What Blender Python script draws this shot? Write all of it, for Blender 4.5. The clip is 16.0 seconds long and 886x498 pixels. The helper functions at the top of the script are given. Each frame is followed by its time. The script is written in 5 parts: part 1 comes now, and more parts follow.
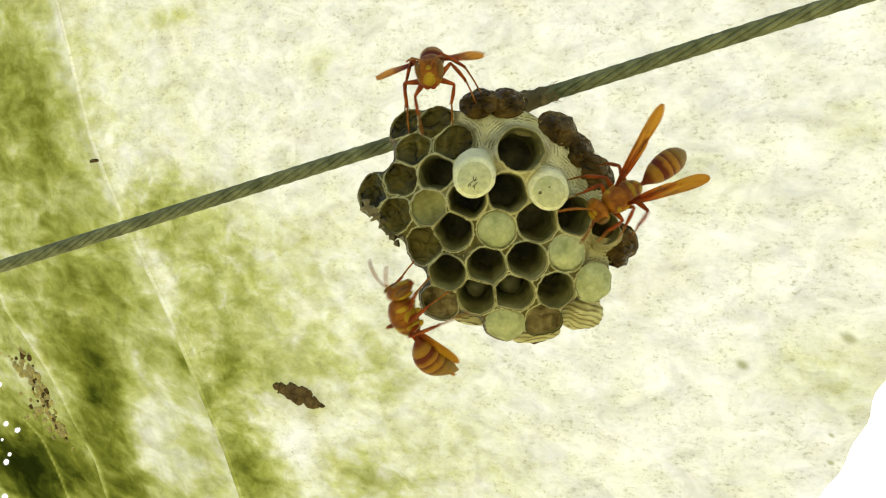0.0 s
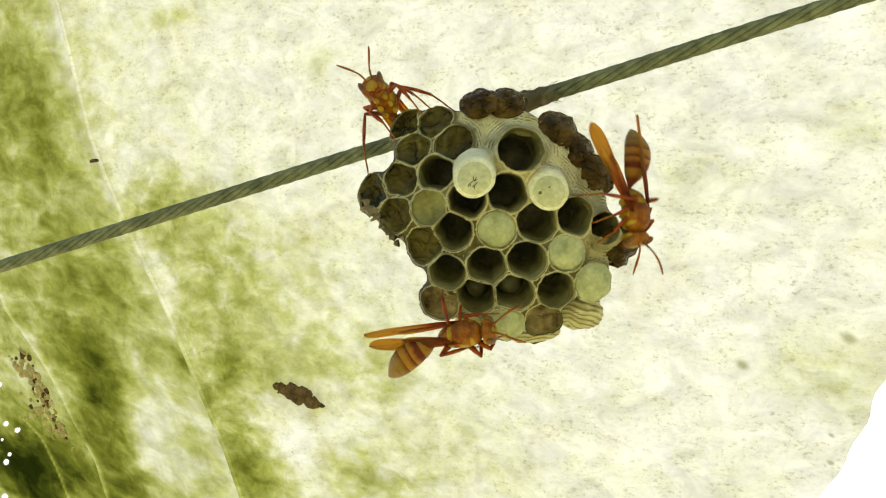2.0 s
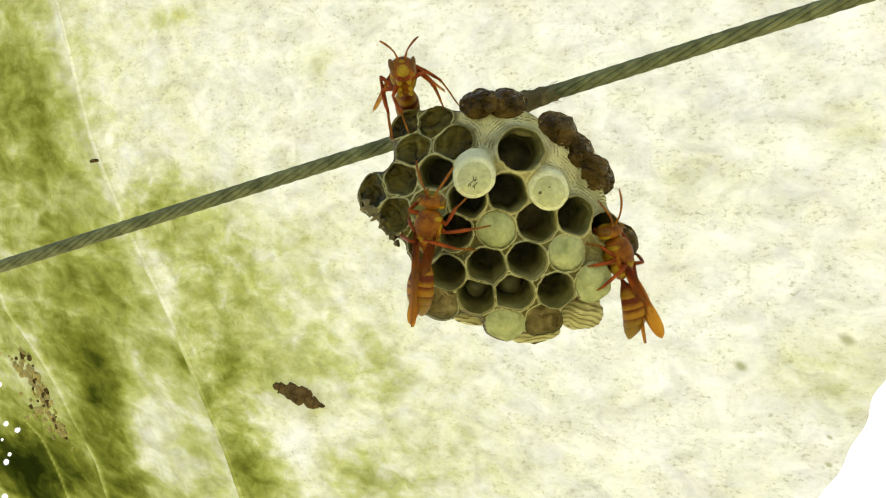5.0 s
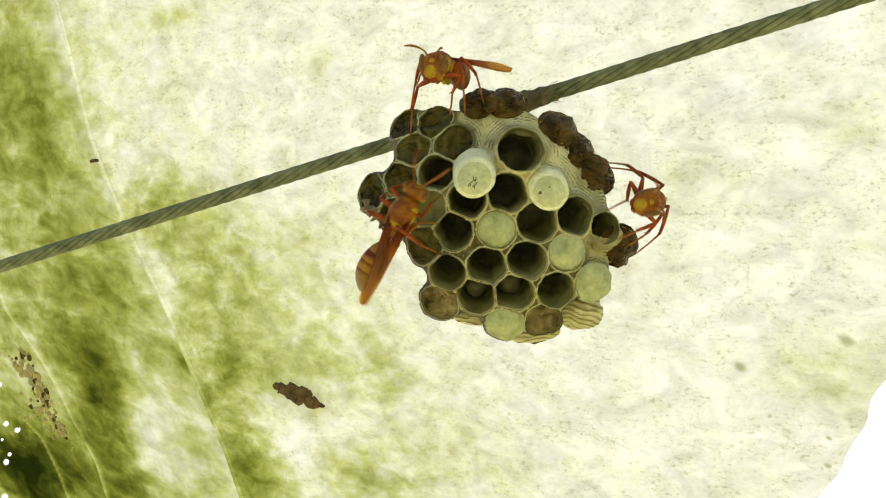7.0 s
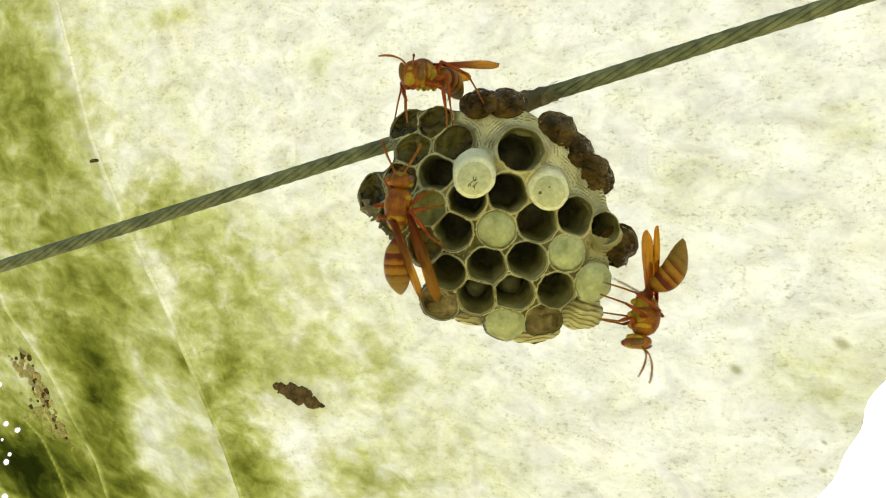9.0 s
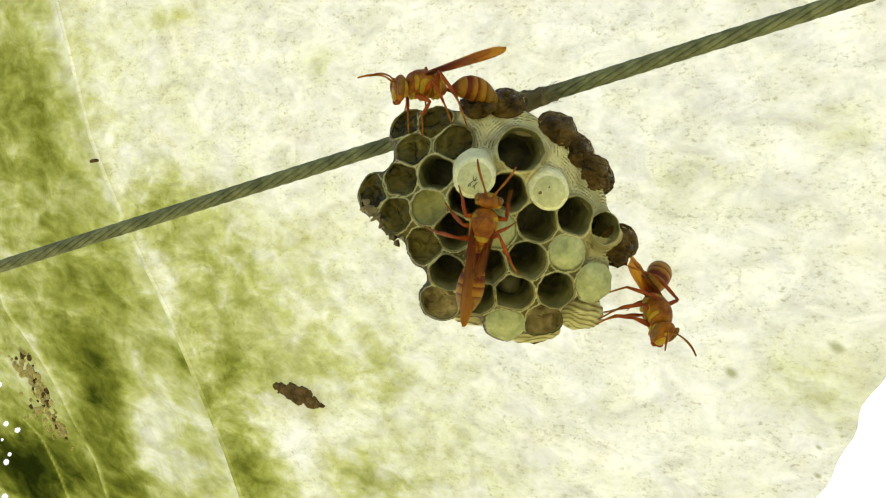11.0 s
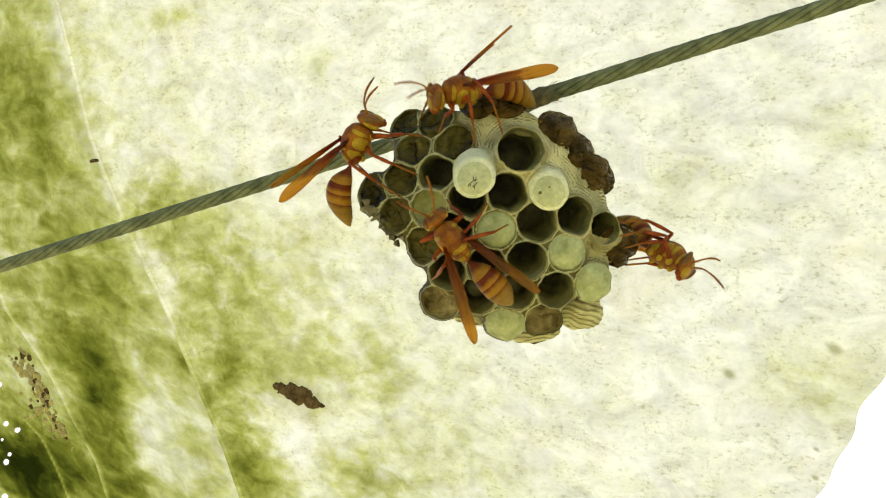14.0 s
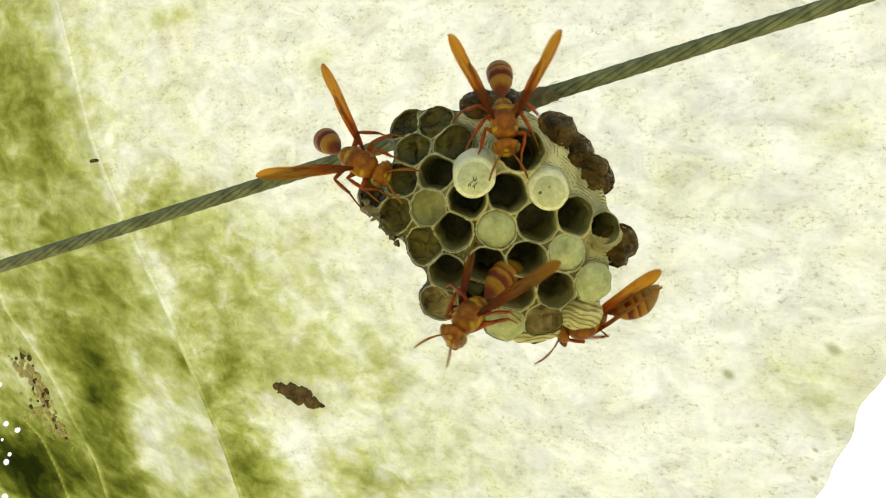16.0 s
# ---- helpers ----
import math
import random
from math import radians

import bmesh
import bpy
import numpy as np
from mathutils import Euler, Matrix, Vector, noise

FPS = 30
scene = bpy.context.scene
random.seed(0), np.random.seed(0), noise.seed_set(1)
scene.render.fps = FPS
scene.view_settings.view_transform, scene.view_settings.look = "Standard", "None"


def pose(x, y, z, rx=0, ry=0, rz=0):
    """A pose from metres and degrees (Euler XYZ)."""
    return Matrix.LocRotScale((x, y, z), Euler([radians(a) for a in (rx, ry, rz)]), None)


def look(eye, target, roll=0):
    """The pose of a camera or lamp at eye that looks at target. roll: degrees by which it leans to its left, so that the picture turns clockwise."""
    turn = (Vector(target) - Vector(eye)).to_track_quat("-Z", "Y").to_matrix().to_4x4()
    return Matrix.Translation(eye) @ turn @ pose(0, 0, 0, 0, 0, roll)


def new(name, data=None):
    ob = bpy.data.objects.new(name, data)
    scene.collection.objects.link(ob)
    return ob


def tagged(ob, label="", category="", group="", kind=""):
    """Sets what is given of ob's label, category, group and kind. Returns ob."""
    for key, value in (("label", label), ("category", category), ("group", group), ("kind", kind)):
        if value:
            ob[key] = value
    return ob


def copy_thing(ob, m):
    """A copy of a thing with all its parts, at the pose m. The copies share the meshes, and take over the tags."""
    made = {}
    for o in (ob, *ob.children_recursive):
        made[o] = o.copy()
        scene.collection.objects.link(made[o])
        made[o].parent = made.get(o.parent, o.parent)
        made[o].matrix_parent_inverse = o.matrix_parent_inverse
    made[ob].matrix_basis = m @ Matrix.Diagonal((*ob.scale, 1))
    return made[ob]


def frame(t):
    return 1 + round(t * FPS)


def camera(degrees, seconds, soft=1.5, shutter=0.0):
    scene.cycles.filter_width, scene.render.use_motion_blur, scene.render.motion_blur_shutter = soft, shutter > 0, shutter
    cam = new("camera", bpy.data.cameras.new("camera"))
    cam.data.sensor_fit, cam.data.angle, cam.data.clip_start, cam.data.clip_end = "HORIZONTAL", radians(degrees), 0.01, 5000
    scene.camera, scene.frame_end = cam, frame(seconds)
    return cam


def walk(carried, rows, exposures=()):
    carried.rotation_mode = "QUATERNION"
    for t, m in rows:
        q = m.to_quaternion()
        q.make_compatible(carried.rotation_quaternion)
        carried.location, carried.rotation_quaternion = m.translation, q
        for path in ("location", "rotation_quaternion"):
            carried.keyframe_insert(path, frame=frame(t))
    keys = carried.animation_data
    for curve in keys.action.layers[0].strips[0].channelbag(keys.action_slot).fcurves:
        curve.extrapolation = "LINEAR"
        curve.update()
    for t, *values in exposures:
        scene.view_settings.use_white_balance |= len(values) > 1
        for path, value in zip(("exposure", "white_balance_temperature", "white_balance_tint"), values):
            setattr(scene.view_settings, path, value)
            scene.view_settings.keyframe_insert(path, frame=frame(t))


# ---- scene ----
cam = camera(40.0, 16.0, soft=1.2, shutter=0.5)
MM = 0.001
# The site: x to the right, y up along the nest's face, z out of it, towards the viewer; the viewer looks up by 35 degrees.
EYE = pose(0, 0, 1.6, 125, 0, 0)
SITE = EYE @ Matrix.Translation((0, 0, -0.2154))
walk(cam, [(0.0, EYE), (16.0, EYE)])

# ---- light ----
SUN_EL, SUN_AZ = 62.0, 20.0
world = bpy.data.worlds.new("sky")
scene.world = world
world.use_nodes = True
wt = world.node_tree
sky = wt.nodes.new("ShaderNodeTexSky")
sky.sky_type, sky.sun_disc = "NISHITA", False
sky.sun_elevation, sky.sun_rotation = radians(SUN_EL), radians(SUN_AZ)
wt.links.new(sky.outputs["Color"], wt.nodes["Background"].inputs["Color"])
wt.nodes["Background"].inputs["Strength"].default_value = 0.15
sun = new("sun", bpy.data.lights.new("sun", "SUN"))
sun.data.energy, sun.data.angle, sun.data.color = 5.0, radians(0.6), (1.0, 0.96, 0.88)
sun_dir = Vector((math.sin(radians(SUN_AZ)) * math.cos(radians(SUN_EL)), math.cos(radians(SUN_AZ)) * math.cos(radians(SUN_EL)), math.sin(radians(SUN_EL))))
sun.matrix_world = look(sun_dir * 30, (0, 0, 0))
scene.view_settings.exposure = 0.60
scene.view_settings.use_white_balance = True
scene.view_settings.white_balance_temperature, scene.view_settings.white_balance_tint = 6650, 9


# ---- materials ----
def material(name):
    m = bpy.data.materials.new(name)
    m.use_nodes = True
    m.node_tree.nodes.clear()
    return m, m.node_tree.nodes, m.node_tree.links


def node(nodes, kind, **values):
    n = nodes.new("ShaderNode" + kind)
    for key, value in values.items():
        n.inputs[key.replace("_", " ")].default_value = value
    return n


def noise_of(nodes, links, coord, scale, detail=4.0, rough=0.55, distortion=0.0, stretch=(1, 1, 1)):
    mp = nodes.new("ShaderNodeMapping")
    mp.inputs["Scale"].default_value = stretch
    links.new(coord, mp.inputs["Vector"])
    n = node(nodes, "TexNoise", Scale=scale, Detail=detail, Roughness=rough, Distortion=distortion)
    links.new(mp.outputs["Vector"], n.inputs["Vector"])
    return n.outputs["Fac"]


def ramp(nodes, links, fac, stops):
    r = nodes.new("ShaderNodeValToRGB")
    el = r.color_ramp.elements
    while len(el) < len(stops):
        el.new(0.5)
    for e, (p, c) in zip(el, stops):
        e.position, e.color = p, (*c, 1) if len(c) == 3 else c
    links.new(fac, r.inputs["Fac"])
    return r.outputs["Color"]


def grey(a):
    return (a, a, a)


def mixed(nodes, links, fac, a, b, mode="MIX"):
    m = nodes.new("ShaderNodeMix")
    m.data_type, m.blend_type = "RGBA", mode
    for sock, v in ((m.inputs[0], fac), (m.inputs[6], a), (m.inputs[7], b)):
        if hasattr(v, "is_linked"):
            links.new(v, sock)
        elif isinstance(v, tuple):
            sock.default_value = (*v, 1)
        else:
            sock.default_value = v
    return m.outputs[2]


def maths(nodes, links, op, a, b=0.0, clamp=False):
    m = nodes.new("ShaderNodeMath")
    m.operation, m.use_clamp = op, clamp
    for sock, v in zip(m.inputs, (a, b)):
        if hasattr(v, "is_linked"):
            links.new(v, sock)
        else:
            sock.default_value = v
    return m.outputs[0]


def bumped(nodes, links, height, strength, distance):
    b = node(nodes, "Bump", Strength=strength, Distance=distance)
    links.new(height, b.inputs["Height"])
    return b.outputs["Normal"]


def finish(nodes, links, shader):
    out = nodes.new("ShaderNodeOutputMaterial")
    links.new(shader, out.inputs["Surface"])


def coords(nodes):
    return nodes.new("ShaderNodeTexCoord").outputs["Object"]


def plain_grain(name, dark, light, scale, rough=0.6, spec=0.4, bump=0.3, depth=0.0001, stretch=(1, 1, 1), low=0.35, high=0.65, coat=0.0, through_light=0.0):
    """A grained surface between two colours, with a second, finer grain in its relief; through_light lets light pass thin chitin or paper."""
    m, nodes, links = material(name)
    c = coords(nodes)
    f = noise_of(nodes, links, c, scale, 5, stretch=stretch)
    fine = noise_of(nodes, links, c, scale * 4.5, 3, stretch=stretch)
    col = ramp(nodes, links, f, [(low, dark), (high, light)])
    col = mixed(nodes, links, 0.35, col, ramp(nodes, links, fine, [(0.3, grey(0.55)), (0.7, grey(1.25))]), "MULTIPLY")
    p = node(nodes, "BsdfPrincipled", Roughness=rough)
    p.inputs["Specular IOR Level"].default_value = spec
    p.inputs["Coat Weight"].default_value = coat
    links.new(col, p.inputs["Base Color"])
    links.new(bumped(nodes, links, maths(nodes, links, "ADD", f, fine), bump, depth), p.inputs["Normal"])
    if through_light:
        tl = nodes.new("ShaderNodeBsdfTranslucent")
        links.new(col, tl.inputs["Color"])
        mx = node(nodes, "MixShader", Fac=through_light)
        links.new(p.outputs[0], mx.inputs[1])
        links.new(tl.outputs[0], mx.inputs[2])
        finish(nodes, links, mx.outputs[0])
    else:
        finish(nodes, links, p.outputs[0])
    return m


# Glints of sky between leaves, cut through the side panel, and small mould spots on the loose one: place, and size, in
# mm on the sheeting.
SKY_GLINTS = ((-298.9, -95.4, 1.5), (-286.1, -96.3, 1.4), (-308.8, -105.3, 0.8), (-303.0, -111.6, 1.1), (-310.0, -117.0, 1.7), (-320.1, -137.0, 1.9), (-294.0, -75.0, 1.5))
MOULD = ((85.5, -29.6, 1.7), (112.2, -21.4, 2.0), (106.0, -53.0, 1.0), (106.5, -46.0, 0.8), (-142.0, 33.0, 2.0))


def sheet_material(name, wear=0.0, holes=False):
    """Old translucent plastic sheeting: a pale film with dust and specks, and algae as thick as the sheet's own growth has it."""
    m, nodes, links = material(name)
    c = coords(nodes)
    sep = nodes.new("ShaderNodeSeparateXYZ")
    links.new(c, sep.inputs[0])
    join = nodes.new("ShaderNodeCombineXYZ")
    links.new(sep.outputs["X"], join.inputs[0])
    links.new(sep.outputs["Y"], join.inputs[1])
    c = join.outputs[0]
    grown = nodes.new("ShaderNodeAttribute")
    grown.attribute_name = "algae"
    growth = maths(nodes, links, "ADD", grown.outputs["Fac"], -wear)
    centred = lambda f, k: maths(nodes, links, "MULTIPLY", maths(nodes, links, "SUBTRACT", f, 0.5), k)
    add = lambda a, b: maths(nodes, links, "ADD", a, b)
    mul = lambda a, b: maths(nodes, links, "MULTIPLY", a, b)
    cloud = noise_of(nodes, links, c, 62, 4, 0.6, 0.5, (0.5 if holes else 0.75, 1, 1))
    clump = noise_of(nodes, links, c, 120 if holes else 170, 3.5 if holes else 5, 0.6, 0.4, (0.4 if holes else 0.7, 1, 1))
    fine = noise_of(nodes, links, c, 300 if holes else 430, 3 if holes else 5, 0.6, 0.3, (0.4 if holes else 0.7, 1.1, 1))
    smear = noise_of(nodes, links, c, 55, 6, 0.7, 0.8, (0.8, 1.7, 1))
    speck = noise_of(nodes, links, c, 820, 2, 0.5, 0.0, (0.8, 1.3, 1))
    grit = noise_of(nodes, links, c, 1300, 2, 0.6, 0.0)
    uneven_growth = add(add(centred(cloud, 1.7), centred(clump, 1.9)), centred(fine, 0.28 if holes else 0.45))
    dense = add(growth, mul(uneven_growth, maths(nodes, links, "MAXIMUM", maths(nodes, links, "MINIMUM", add(growth, 0.10), 0.68), 0.12)))
    col = ramp(nodes, links, mul(dense, 0.6), [(0.0, (0.625, 0.63, 0.572)), (0.10, (0.54, 0.55, 0.405)), (0.26, (0.365, 0.385, 0.15)), (0.42, (0.235, 0.255, 0.055)), (0.60, (0.125, 0.14, 0.018)), (0.80, (0.045, 0.055, 0.006)), (1.0, (0.012, 0.017, 0.002))])
    col = mixed(nodes, links, 1.0, col, ramp(nodes, links, fine, [(0.34, grey(0.93 if holes else 0.9)), (0.50, grey(1.0)), (0.66, grey(1.04 if holes else 1.06))]), "MULTIPLY")
    pale = noise_of(nodes, links, c, 85, 5, 0.62, 1.0, (0.8, 1.25, 1))
    col = mixed(nodes, links, 1.0, col, ramp(nodes, links, pale, [(0.36, grey(0.83)), (0.50, grey(0.97)), (0.64, grey(1.09))]), "MULTIPLY")
    clots = mul(ramp(nodes, links, noise_of(nodes, links, c, 240, 4, 0.6, 0.6), [(0.56, grey(0)), (0.68, grey(0.8))]), maths(nodes, links, "MULTIPLY", growth, 1.3, True))
    col = mixed(nodes, links, mul(clots, 0.35 if holes else 0.55), col, mixed(nodes, links, 1.0, col, (0.36, 0.38, 0.22), "MULTIPLY"))
    thin = mul(maths(nodes, links, "SUBTRACT", 1.0, growth, True), 0.35 if holes else 1.0)
    # dust that lies in soft, torn smears
    dust = mul(ramp(nodes, links, smear, [(0.48, grey(0)), (0.66, grey(1))]), ramp(nodes, links, fine, [(0.42, grey(0.2)), (0.60, grey(1))]))
    col = mixed(nodes, links, mul(mul(dust, 0.30), thin), col, (0.34, 0.32, 0.18))
    # grit, thicker in some places than in others
    patchy = mul(ramp(nodes, links, clump, [(0.43, grey(0.08)), (0.60, grey(1))]), thin)
    spots = mul(ramp(nodes, links, speck, [(0.55, grey(0)), (0.68, grey(1))]), mul(patchy, 0.5))
    col = mixed(nodes, links, spots, col, (0.19, 0.19, 0.095))
    col = mixed(nodes, links, mul(ramp(nodes, links, grit, [(0.56, grey(0)), (0.70, grey(1))]), mul(patchy, 0.3)), col, (0.15, 0.15, 0.08))
    # a faint rosy tinge of old dirt
    rosy = noise_of(nodes, links, c, 48, 3, 0.5, 0.2)
    col = mixed(nodes, links, mul(ramp(nodes, links, rosy, [(0.56, grey(0)), (0.70, grey(1))]), 0.35), col, mixed(nodes, links, 1.0, col, (1.0, 0.94, 0.90), "MULTIPLY"))

    def round_at(u, v, r, across, down, soft):
        """1 inside a small ragged round, 0 outside it; across and down set its slant and its width."""
        off = nodes.new("ShaderNodeVectorMath")
        off.operation = "SUBTRACT"
        links.new(c, off.inputs[0])
        off.inputs[1].default_value = (u * MM, v * MM, 0)
        sides = []
        for way in (across, down):
            dot = nodes.new("ShaderNodeVectorMath")
            dot.operation = "DOT_PRODUCT"
            links.new(off.outputs[0], dot.inputs[0])
            dot.inputs[1].default_value = (*way, 0)
            sides.append(mul(dot.outputs["Value"], dot.outputs["Value"]))
        size = maths(nodes, links, "SQRT", add(*sides))
        ragged = add(size, centred(speck, 0.9 * r * MM * soft))
        out = maths(nodes, links, "MULTIPLY_ADD", ragged, -1.0 / (r * soft * MM), True)
        nodes[-1].inputs[2].default_value = 1.0 / soft
        return out
    if not holes:
        for u, v, r in MOULD:
            col = mixed(nodes, links, mul(round_at(u, v, r, (0.8, 0.3), (0, 1), 0.7), 0.72), col, (0.21, 0.225, 0.09))
    nrm = bumped(nodes, links, add(fine, clump), 0.35, 0.0006)
    p = node(nodes, "BsdfPrincipled", Roughness=0.55)
    p.inputs["Specular IOR Level"].default_value = 0.0 if holes else 0.05
    tl = nodes.new("ShaderNodeBsdfTranslucent")
    links.new(col, p.inputs["Base Color"])
    links.new(mixed(nodes, links, 1.0, col, grey(0.62), "MULTIPLY"), tl.inputs["Color"])
    links.new(nrm, p.inputs["Normal"])
    mx = node(nodes, "MixShader", Fac=0.62)
    links.new(p.outputs[0], mx.inputs[1])
    links.new(tl.outputs[0], mx.inputs[2])
    out = mx.outputs[0]
    # clear rounds show the bright backdrop as sky glints between leaves
    if holes:
        clear = nodes.new("ShaderNodeBsdfTransparent")
        for u, v, r in SKY_GLINTS:
            pierced = nodes.new("ShaderNodeMixShader")
            links.new(round_at(u, v, r, (0.3956, -0.1657), (0.2569, -1.0), 0.45), pierced.inputs[0])
            links.new(out, pierced.inputs[1])
            links.new(clear.outputs[0], pierced.inputs[2])
            out = pierced.outputs[0]
    finish(nodes, links, out)
    return m


def paper_material(name, dark, light, line):
    """Wasp paper: chewed fibre, mottled, with olive stains and dark threads."""
    m, nodes, links = material(name)
    c = coords(nodes)
    mott = noise_of(nodes, links, c, 420, 5, 0.65)
    stain = noise_of(nodes, links, c, 95, 3, 0.5, 0.4)
    fib = noise_of(nodes, links, c, 1500, 4, 0.7, 0.6, (1, 2.6, 1))
    col = ramp(nodes, links, mott, [(0.32, dark), (0.66, light)])
    col = mixed(nodes, links, ramp(nodes, links, stain, [(0.38, grey(0)), (0.56, grey(0.8))]), col, tuple(a * b for a, b in zip(dark, (0.84, 0.86, 0.72))))
    col = mixed(nodes, links, ramp(nodes, links, fib, [(0.60, grey(0)), (0.70, grey(0.45))]), col, line)
    col = mixed(nodes, links, 0.3, col, ramp(nodes, links, fib, [(0.3, grey(1.25)), (0.7, grey(0.75))]), "MULTIPLY")
    stained = nodes.new("ShaderNodeAttribute")
    stained.attribute_name = "stain"
    col = mixed(nodes, links, maths(nodes, links, "MULTIPLY", stained.outputs["Fac"], 1.0, True), col, mixed(nodes, links, 1.0, col, (0.29, 0.28, 0.15), "MULTIPLY"))
    strip = nodes.new("ShaderNodeAttribute")
    strip.attribute_name = "strip"
    col = mixed(nodes, links, maths(nodes, links, "MULTIPLY", strip.outputs["Fac"], 0.5, True), col, line)
    # negative values lighten: painted light on the lips, and pale paper elsewhere
    col = mixed(nodes, links, maths(nodes, links, "MULTIPLY", strip.outputs["Fac"], -0.6, True), col, tuple(min(0.85, 1.4 * v) for v in light))
    p = node(nodes, "BsdfPrincipled", Roughness=0.75)
    p.inputs["Specular IOR Level"].default_value = 0.25
    links.new(col, p.inputs["Base Color"])
    links.new(bumped(nodes, links, maths(nodes, links, "ADD", fib, mott), 0.5, 0.00018), p.inputs["Normal"])
    tl = nodes.new("ShaderNodeBsdfTranslucent")
    links.new(col, tl.inputs["Color"])
    mx = node(nodes, "MixShader", Fac=0.2)
    links.new(p.outputs[0], mx.inputs[1])
    links.new(tl.outputs[0], mx.inputs[2])
    finish(nodes, links, mx.outputs[0])
    return m


def film_material(name, dark, light, scale, relief, rough, gloss=0.4):
    """A smooth dried film, in soft folds."""
    m, nodes, links = material(name)
    c = coords(nodes)
    folds = noise_of(nodes, links, c, scale, 2, 0.45, 0.8, (1, 1.8, 1))
    patch = noise_of(nodes, links, c, scale * 0.6, 3, 0.5, 0.3)
    p = node(nodes, "BsdfPrincipled", Roughness=rough)
    p.inputs["Specular IOR Level"].default_value = gloss
    p.inputs["Specular Tint"].default_value = (1.0, 0.72, 0.28, 1)
    links.new(ramp(nodes, links, patch, [(0.40, dark), (0.72, light)]), p.inputs["Base Color"])
    links.new(bumped(nodes, links, folds, 1.0, relief), p.inputs["Normal"])
    finish(nodes, links, p.outputs[0])
    return m


def banded_chitin(name, front, back, at, soft):
    """A belly plate, dark at its root and pale at its rear edge; the border runs across the body."""
    m, nodes, links = material(name)
    c = coords(nodes)
    sep = nodes.new("ShaderNodeSeparateXYZ")
    links.new(c, sep.inputs[0])
    wob = noise_of(nodes, links, c, 500, 3)
    x = maths(nodes, links, "ADD", sep.outputs["X"], maths(nodes, links, "MULTIPLY", maths(nodes, links, "SUBTRACT", wob, 0.5), 0.0011))
    f = maths(nodes, links, "MULTIPLY_ADD", x, 1.0 / (soft * MM), True)
    nodes[-1].inputs[2].default_value = at / soft + 0.5
    grain = noise_of(nodes, links, c, 1400, 4)
    col = mixed(nodes, links, f, back, front)
    col = mixed(nodes, links, 0.35, col, ramp(nodes, links, grain, [(0.3, grey(0.6)), (0.7, grey(1.2))]), "MULTIPLY")
    p = node(nodes, "BsdfPrincipled", Roughness=0.45)
    p.inputs["Specular IOR Level"].default_value = 0.18
    links.new(col, p.inputs["Base Color"])
    links.new(bumped(nodes, links, grain, 0.25, 0.00006), p.inputs["Normal"])
    tl = nodes.new("ShaderNodeBsdfTranslucent")
    links.new(col, tl.inputs["Color"])
    mx = node(nodes, "MixShader", Fac=0.15)
    links.new(p.outputs[0], mx.inputs[1])
    links.new(tl.outputs[0], mx.inputs[2])
    finish(nodes, links, mx.outputs[0])
    return m


def wing_material():
    m, nodes, links = material("amber_wing")
    c = coords(nodes)
    sep = nodes.new("ShaderNodeSeparateXYZ")
    links.new(c, sep.inputs[0])
    tip = maths(nodes, links, "MULTIPLY_ADD", sep.outputs["X"], -1.0 / (17 * MM), True)
    vein = noise_of(nodes, links, c, 260, 2, 0.5, 1.5, (0.35, 1.6, 1))
    col = ramp(nodes, links, tip, [(0.0, (0.44, 0.066, 0.008)), (0.45, (0.62, 0.15, 0.015)), (0.8, (0.80, 0.36, 0.05)), (1.0, (0.90, 0.60, 0.16))])
    col = mixed(nodes, links, ramp(nodes, links, vein, [(0.47, grey(0)), (0.5, grey(0.5)), (0.53, grey(0))]), col, (0.24, 0.06, 0.01))
    p = node(nodes, "BsdfPrincipled", Roughness=0.3)
    links.new(mixed(nodes, links, 1.0, col, (0.22, 0.17, 0.16), "MULTIPLY"), p.inputs["Base Color"])
    tl = nodes.new("ShaderNodeBsdfTranslucent")
    links.new(col, tl.inputs["Color"])
    tr = nodes.new("ShaderNodeBsdfTransparent")
    links.new(col, tr.inputs["Color"])
    a = node(nodes, "MixShader", Fac=0.42)
    links.new(p.outputs[0], a.inputs[1])
    links.new(tl.outputs[0], a.inputs[2])
    b = node(nodes, "MixShader", Fac=0.6)
    links.new(a.outputs[0], b.inputs[1])
    links.new(tr.outputs[0], b.inputs[2])
    finish(nodes, links, b.outputs[0])
    return m


SHEET = sheet_material("algae_stained_sheeting")
SIDE_SHEET = sheet_material("algae_and_foliage_sheeting", 0.0, True)
WORN_SHEET = sheet_material("worn_fold_of_sheeting", 0.10)
PAPER = paper_material("wasp_paper", (0.39, 0.336, 0.145), (0.665, 0.585, 0.30), (0.165, 0.12, 0.05))
DARK_PAPER = paper_material("dark_wasp_paper", (0.13, 0.105, 0.055), (0.36, 0.305, 0.17), (0.05, 0.038, 0.02))
# Inner cell walls: the shade inside the cells is put into this darker colour.
LINING = plain_grain("shaded_cell_lining", (0.135, 0.13, 0.045), (0.30, 0.28, 0.11), 260, 0.7, 0.2, 0.5, 0.0002)
SILK = plain_grain("silk_cap", (0.72, 0.70, 0.39), (0.84, 0.82, 0.52), 330, 0.6, 0.3, 0.35, 0.0001, through_light=0.15)
# The end disc of a tall cap is darker than its sides.
CAP_DISC = plain_grain("darker_silk", (0.50, 0.50, 0.23), (0.66, 0.65, 0.34), 300, 0.6, 0.3, 0.35, 0.0001, through_light=0.15)
DULL_SILK = plain_grain("thin_silk_cap", (0.30, 0.325, 0.125), (0.50, 0.515, 0.245), 300, 0.6, 0.3, 0.5, 0.00015, through_light=0.15)
